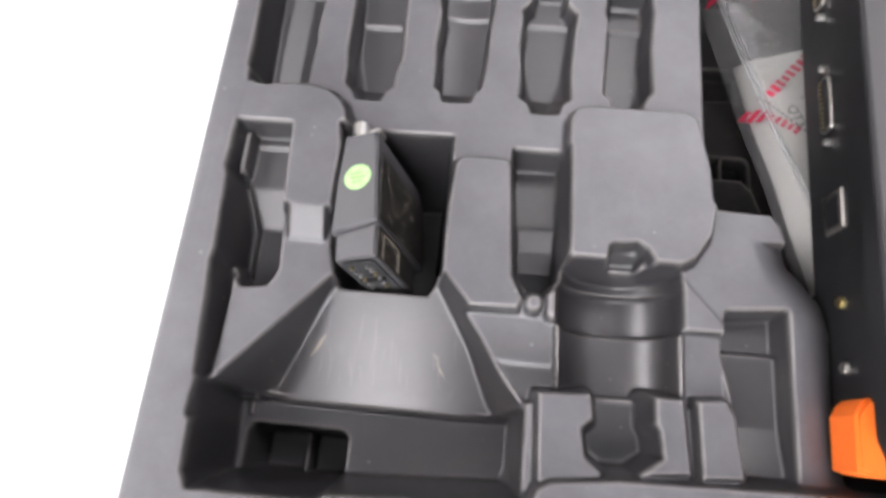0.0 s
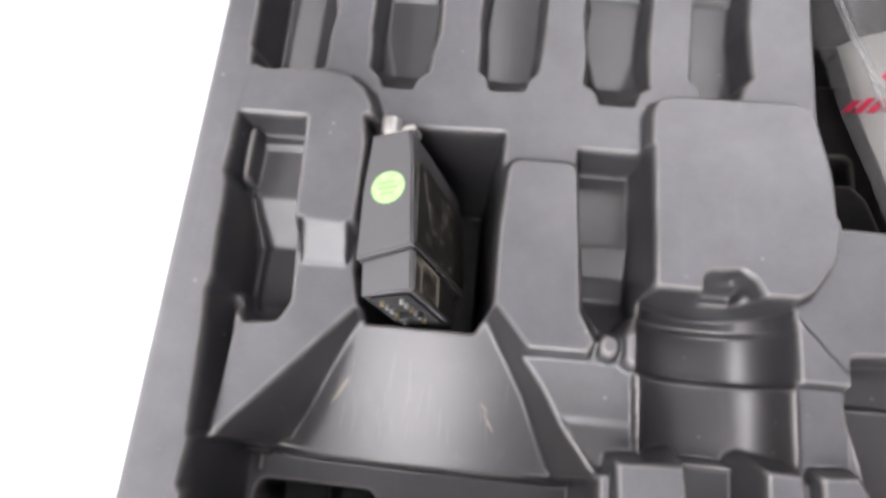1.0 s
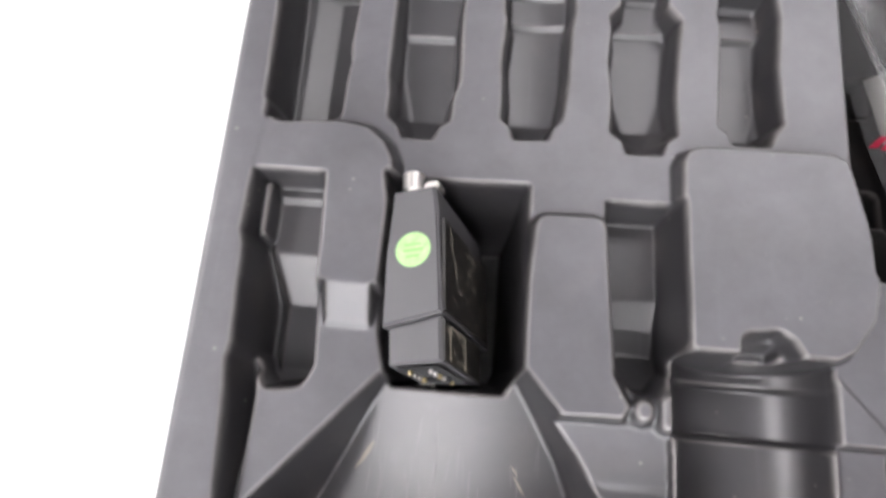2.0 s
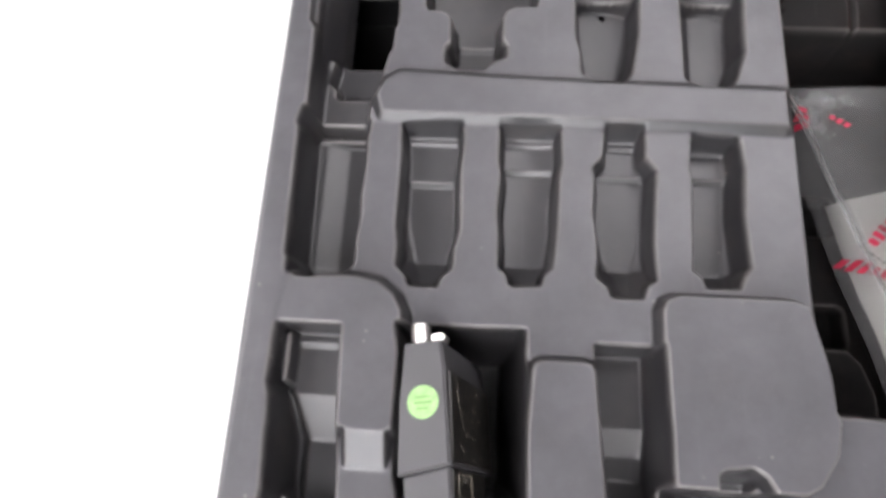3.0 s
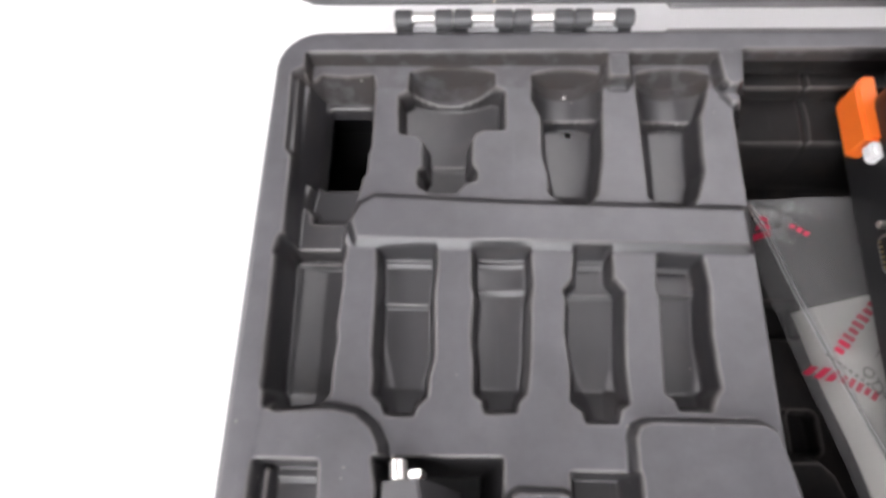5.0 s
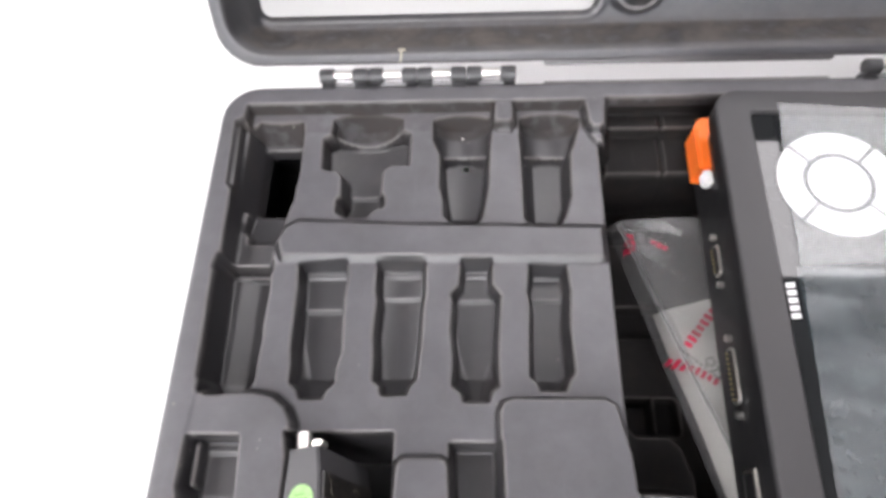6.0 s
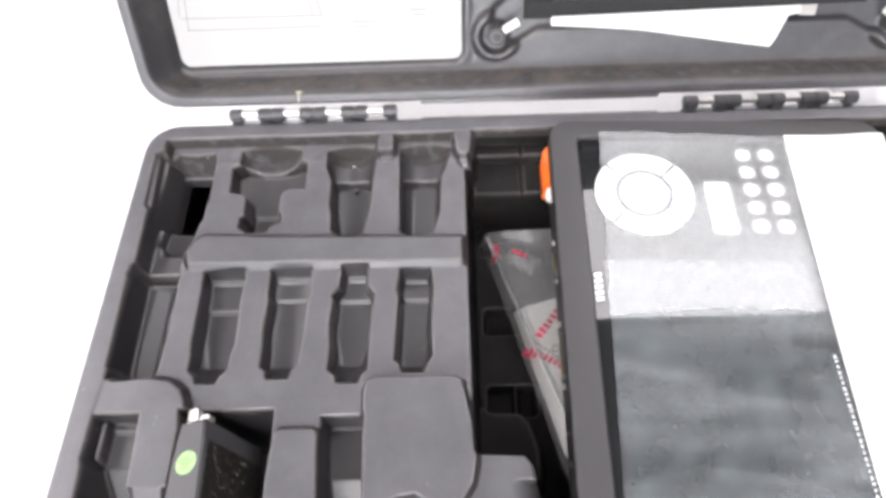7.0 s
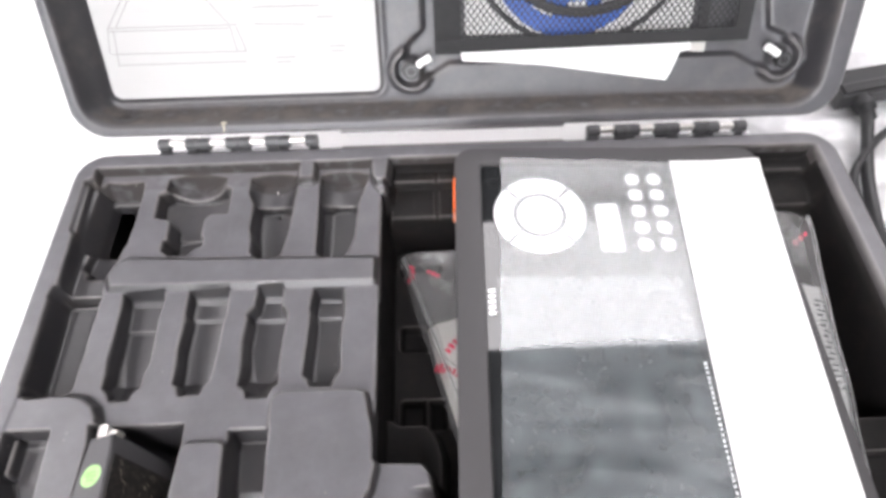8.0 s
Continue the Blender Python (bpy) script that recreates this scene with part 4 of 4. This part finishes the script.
# ports on the left side: each stands proud of the black side wall
def d_plug(y, n, length):
    shell = part("d_connector", prism(rounded(-length / 2, length / 2, -4, 4, 3), 0, 1.2, 0.4), steel, device, "metal multi-pin connector")
    shell.matrix_basis = Matrix.Translation((0.0046, y * MM, 0.086)) @ Matrix(((0, 0, -1, 0), (-1, 0, 0, 0), (0, 1, 0, 0), (0, 0, 0, 1)))
    part("insert", prism(rounded(-length / 2 + 1.2, length / 2 - 1.2, -2.8, 2.8, 2), 1.2, 1.5, 0.1), black_plastic, shell)
    for k in range(n):
        for r in (-1,):
            part("contact_pin", rod(-length / 2 + 2.5 + k * (length - 5) / max(1, n - 1), r * 1.2, 1.8, 0.5, 0.8, "z", 8), brass, shell)
    for s in (-1, 1):
        nut = part("hex_nut", rod(0, 0, 0, 1.7, 3.4, "x", 6, 0.2), steel, device, "small metal hex nut")
        nut.matrix_basis = pose(0.0042, (y + s * (length / 2 + 4.2)) * MM, 0.086)


d_plug(-72, 6, 15.5)
d_plug(-125.5, 10, 24.5)
lan = part("network_socket", box(3.9, 6.0, -179, -163, 80, 92, 0.5), steel, device, "silver network socket")
# Black plate on the socket; its colour stands in for the hole's shade.
part("opening_plate", box(3.5, 3.95, -177, -165, 82, 90.4, 0.2), black_plastic, lan)
for yy, mat in ((-206, brass), (-229, steel)):
    jack = part("round_jack", rod(4.6, yy, 87, 2.2, 2.4, "x", 20, 0.4), mat, device, "small round jack")
for name, y0, y1, low in (("corner_bumper", -26, 2.5, 78), ("corner_bumper", -263, -241, 84)):
    b = prism([(-0.6, y0), (3, y0 - 1), (8, y0 - 1), (8, y1 + 1), (4, y1 + 1), (1.5, y1 - 1), (-0.6, y1 - 5)], low, low + 16, 1.2)
    part(name, b, orange_rubber, device, "orange rubber corner bumper")
part("bumper_tab", prism(rounded(0.2, 5.4, -35, -27.4, 2.2), 87, 95, 1.8), white_paper, device, "white plastic tab")

# loose sheets on the device
FILM = pose(0.2905, 0.2755, 0, 0, 0, -4.6)
film = thing("screen_film", FILM, "loose clear protective film lying over the tablet screen", "protective film")


def film_height(px, py):
    """The film hangs from the frame's upper and right edges and settles on the glass."""
    return TOPZ - 0.55 + 2.5 * math.exp(py / 38) + 1.9 / (1 + math.exp((134 - px) / 4)) + 0.10 * math.sin(px * 0.045 + py * 0.02)


film_sheet = part("film_sheet", sheet(60, 80, lambda u, v: (u * 148, -v * 232, film_height(u * 148, -v * 232)), 0), screen_film, film, "clear smudged film")
film_sheet.visible_shadow = False
strip = link("paper_strip", sheet(8, 30, lambda u, v: (125.2 + u * 51 - v * 6.1, -12.3 - v * 236, film_height(98 + 51 * u, -236 * v) + 0.5 + 0.15 * math.sin(v * 7)), 0.15), strip_paper)
strip.matrix_world = DEV
tagged(strip, "long plain white paper strip lying over the tablet edge", "paper")

# ---- bags beside the device ----
def bag(x0, y0, x1, y1, width, z0, z1, flip, label, card_stock, card_from):
    """A flat clear bag with a card inside, running from one end to the other and leaning up sideways."""
    way = Vector((x1 - x0, y1 - y0, 0))
    length = way.length
    way.normalize()
    side = Vector((-way.y, way.x, 0)) * flip
    t = thing("parts_bag", pose(0, 0, 0), label, "plastic bag", "clear parts bags")

    def at(u, v, lift=0.0):
        slant = 0.15 * v * max(0.0, 1 - 3 * u) if flip > 0 else 0.0
        p = Vector((x0, y0, 0)) + way * ((u + slant) * length) + side * (v * width)
        fold = 0.05 + 0.2 * max(0.0, min(1.0, u))
        z = z0 + (z1 - z0) * (0.72 * min(1.0, max(0.0, v) / fold) + 0.28 * v) + 0.7 * math.sin(u * 11 + v * 4) + 0.4 * math.sin(u * 23 - v * 7) + lift
        return (p.x, p.y, z)

    part("bag_front", sheet(60, 28, lambda u, v: at(u, v, 1.2 * math.sin(math.pi * v)), 0), bag_film, t, "clear crinkled plastic")
    part("bag_seam", tube([at(k / 14, 0.05 + 0.2 * k / 14, 1.0) for k in range(15)], 1.1, 12, 3), bag_film, t, "folded bag edge")
    if flip > 0:
        flap = lambda u, v: tuple(Vector(at(0, v, 1.0)) + Vector((-2 * u, 12 * u * v, 4 * u)))
        part("bag_mouth", sheet(6, 14, flap, 0), bag_film, t, "open end of the bag")
    card = part("card", sheet(20, 6, lambda u, v: at(0.30 + 0.66 * u, card_from + (0.96 - card_from) * v, -0.8 + 0.6 * math.sin(math.pi * v)), 0.3), card_stock, t, "white printed card inside")
    return t, at, card


left_bag, at, card = bag(227, 246, 271, 84, 46, 46, 62, 1, "clear plastic parts bag with red print and white card", card_paper, 0.06)


def stamp(t, at, u0, v0, u1, v1, n, tall, material, lift, name="print_mark"):
    """A row of short bars along a slanted line, as long and as tall as one printed word."""
    lean = math.hypot((u1 - u0) * 157, (v1 - v0) * 42)
    du, dv = (v0 - v1) * 42 / lean * tall / 157, (u1 - u0) * 157 / lean * tall / 42
    for k in range(n):
        f0, f1 = (k + 0.12) / n, (k + 0.78) / n
        high = 1.0 if k % 3 else 0.8

        def place(p, q):
            f = f0 + (f1 - f0) * p
            return at(u0 + (u1 - u0) * f + du * high * (q - 0.5), v0 + (v1 - v0) * f + dv * high * (q - 0.5), lift + 1.2 * math.sin(math.pi * v0))

        part(name, sheet(2, 2, place, 0.06), material, t, smooth=False)


stamp(left_bag, at, 0.425, 0.20, 0.331, 0.70, 8, 4.2, print_red, 0.3)
stamp(left_bag, at, 0.44, 0.02, 0.545, 0.36, 8, 3.6, print_red, 0.4)
stamp(left_bag, at, 0.871, 0.16, 0.829, 0.36, 4, 4.0, print_red, 0.3)
stamp(left_bag, at, 0.03, 0.12, 0.10, 0.05, 3, 3.4, print_red, 0.4)
stamp(left_bag, at, 0.05, 0.30, 0.08, 0.44, 3, 3.0, print_red, 0.4)
stamp(left_bag, at, 0.418, 0.12, 0.564, 0.44, 12, 0.7, print_dark, 0.35, "print_dot")
stamp(left_bag, at, 0.457, 0.46, 0.412, 0.66, 6, 0.7, print_dark, 0.35, "print_dot")
stamp(left_bag, at, 0.466, 0.56, 0.56, 0.60, 4, 3.6, print_dark, 0.3, "print_bar")
o = Vector(at(0.47, 0.30, 2.4)) * MM
lettering("QTY.  1  PCS", 6.2, Matrix.Translation(o) @ pose(0, 0, 0, 0, -6, -72), print_dark, "lettering", left_bag)

right_bag, at2, _ = bag(465, 234, 445, 84, 24, 96, 111, -1, "narrow clear plastic parts bag pushed down beside the tablet", white_paper, 0.02)
stamp(right_bag, at2, 0.08, 0.2, 0.14, 0.6, 3, 3.4, print_red, 0.4)
for k in range(17):
    stamp(right_bag, at2, 0.36 + 0.02 * k, 0.05, 0.36 + 0.02 * k, 0.5, 1 + k % 2, 1.2, print_dark, 0.3, "print_bar")

# ---- net pocket in the lid and what it holds ----
pocket = lid_thing("net_pocket", "black net pocket with fabric borders stretched inside the lid", "net pocket")


def ribbon(x0, y0, x1, y1, w, z, name):
    n = Vector((y0 - y1, x1 - x0)).normalized() * w / 2
    return part(name, prism([(x0 + n.x, y0 + n.y), (x0 - n.x, y0 - n.y), (x1 - n.x, y1 - n.y), (x1 + n.x, y1 + n.y)], z - 0.6, z + 0.6, 0.3), black_fabric, pocket, "black fabric border")


ribbon(262.5, 40, 262.5, 300, 17, -15, "border")
ribbon(254, 45.0, 455, 47.8, 8.4, -14.2, "border")
ribbon(450.5, 46, 450.5, 300, 10, -15, "border")
ribbon(425.2, 50, 425.2, 300, 5.6, -16.4, "strap")
ribbon(254, 296, 452, 296, 12, -14.2, "border")


def net(x0, x1, y0, y1, z, pitch):
    """Crossing threads: two families of slanted strands, each a thin square strand."""
    bm = bmesh.new()
    hgt = y1 - y0
    run = hgt * 0.8
    for s in (1, -1):
        k = x0 - run
        while k < x1 + run:
            a, b = (k, y0), (k + s * run, y1)
            pts = []
            for q in (0, 1):
                pts.append((a, b)[q])
            (ax, ay), (bx, by) = pts
            t0 = max(0.0, min(1.0, (x0 - ax) / (bx - ax)))
            t1 = max(0.0, min(1.0, (x1 - ax) / (bx - ax)))
            lo, hi = min(t0, t1), max(t0, t1)
            if hi - lo > 0.002:
                p, q = Vector((ax + (bx - ax) * lo, ay + (by - ay) * lo)), Vector((ax + (bx - ax) * hi, ay + (by - ay) * hi))
                n = Vector((p.y - q.y, q.x - p.x)).normalized() * 0.36
                v = [bm.verts.new(((c.x + d.x) * MM, (c.y + d.y) * MM, (z + e) * MM)) for e in (-0.3, 0.3) for c, d in ((p, n), (p, -n), (q, -n), (q, n))]
                for f in ((0, 3, 2, 1), (4, 5, 6, 7), (0, 1, 5, 4), (2, 3, 7, 6), (1, 2, 6, 5), (0, 4, 7, 3)):
                    bm.faces.new([v[i] for i in f])
            k += pitch
    return bm


mesh_net = part("netting", net(271, 446, 48, 130, -15.3, 4.0), net_thread, pocket, "open diamond netting", smooth=False)
mesh_net["kind"] = "stuff"
for hx, s in ((238.3, 1), (482.1, -1)):
    part("cord_loop", tube([(hx + s * 4.5, 33.5, -15.5), (hx + s * 8, 36, -15), (hx + s * 13, 38.6, -15)], 2.6, 18, 5), white_paper, pocket, "pale elastic cord loop")

booklet = lid_thing("blue_booklet", "blue and white printed booklet held behind the net", "booklet")
part("page_block", prism(rounded(274, 420, 50, 250, 2), -25.1, -21.5, 0.3), white_paper, booklet, "white pages")
disc = [(340.5 + 51 * math.cos(radians(a)), 98.5 + 51 * math.sin(radians(a))) for a in range(0, 360, 8)]
part("printed_disc", prism(disc, -21.5, -21.4, 0), blue_card, booklet, "blue printed disc", smooth=False)
for k in range(4):
    a0, rr = 200 + k * 34, 30 + 5 * (k % 2)
    pts = [(340.5 + (rr + w) * 1.05 * math.cos(radians(a)), 98.5 + (rr + w) * math.sin(radians(a))) for w, run in ((0, range(a0, a0 + 23, 4)), (4.5, range(a0 + 20, a0 - 1, -4))) for a in run]
    part("printed_shape", prism(pts, -21.4, -21.32, 0), white_paper, booklet, "white printed patch", smooth=False)
coil = lid_thing("coiled_cable", "thin black coiled cable held behind the net", "cable")
for r, cx, cy, lift in ((70, 346, 112, -19.6), (62, 348, 122, -18.8), (58, 346, 121, -17.6)):
    part("loop", tube([(cx + r * math.cos(radians(a)), cy + r * 0.98 * math.sin(radians(a)), lift + 0.6 * math.sin(radians(a * 3 + r))) for a in range(0, 361, 15)], 1.8, 18, 3), cable_black, coil)

loose = thing("folded_paper", LID, "white folded paper sticking out below the net pocket", "paper")
part("sheet", prism([(271, 43), (421.5, 43), (421.5, 37), (415.3, 36), (411, 23), (409.8, 20.5), (408.3, 17.6), (404, 18.2), (386, 20.9), (326, 30.2), (300, 32.4), (272, 34.3)], -21.8, -20.8, 0.2), white_paper, loose)
part("flap", prism([(421.8, 43), (431.5, 43), (431.5, 35.2), (421.8, 35.8)], -22.2, -21.4, 0.2), card_paper, loose, "cream card flap")

# ---- beyond the case: cable and plastic sheet on the bench ----
def crumpled(u, v):
    x, y = 520 + u * 250, 280 + v * 210
    return (x, y, 2 + 14 * abs(noise.noise((u * 3.1, v * 3.3, 0.4))) + 6 * abs(noise.noise((u * 9, v * 8, 2.0))))


crumple = link("plastic_sheet", sheet(48, 40, crumpled, 0), sheet_plastic)
tagged(crumple, "crumpled milky clear plastic sheet lying on the bench behind the case", "plastic sheet")
lead = thing("power_lead", pose(0, 0, 0), "black power lead with moulded plug on the bench beside the case", "cable")
plug = part("moulded_plug", prism([(596, 408), (700, 428), (697, 452), (650, 448), (604, 440), (596, 434)], 10, 30, 3), cable_black, lead, "black moulded plug")
part("seam", prism([(598, 418), (698, 437), (697, 440), (598, 421)], 30, 31, 0.4), hinge_plastic, plug, "paler seam along the plug")
part("collar", rod(617, 406, 20, 8.4, 12, "y", 22, 1.5), cable_black, plug)
for k in range(3):
    part("strain_rib", rod(616.6 - k * 0.6, 399 - k * 4, 20, 6.4 - k * 0.4, 2.2, "y", 20, 0.5), cable_black, plug)
part("cord", tube([(617, 404, 20), (613, 388, 20), (604, 366, 19), (593, 335, 17), (586, 306, 15), (584, 280, 11), (592, 252, 6), (618, 220, 5), (680, 180, 5)], 4.8, 20, 8), cable_black, lead)
part("cord", tube([(690, 392, 12), (650, 388, 16), (620, 373, 20), (596, 352, 20), (582, 335, 18), (579, 318, 14), (584, 300, 9), (600, 270, 5), (660, 235, 4)], 3.4, 18, 8), cable_black, lead)
part("cord", tube([(700, 330, 12), (650, 326, 15), (622, 314, 16), (606, 296, 13), (604, 270, 7), (622, 240, 4), (680, 210, 4)], 3.4, 18, 8), cable_black, lead)
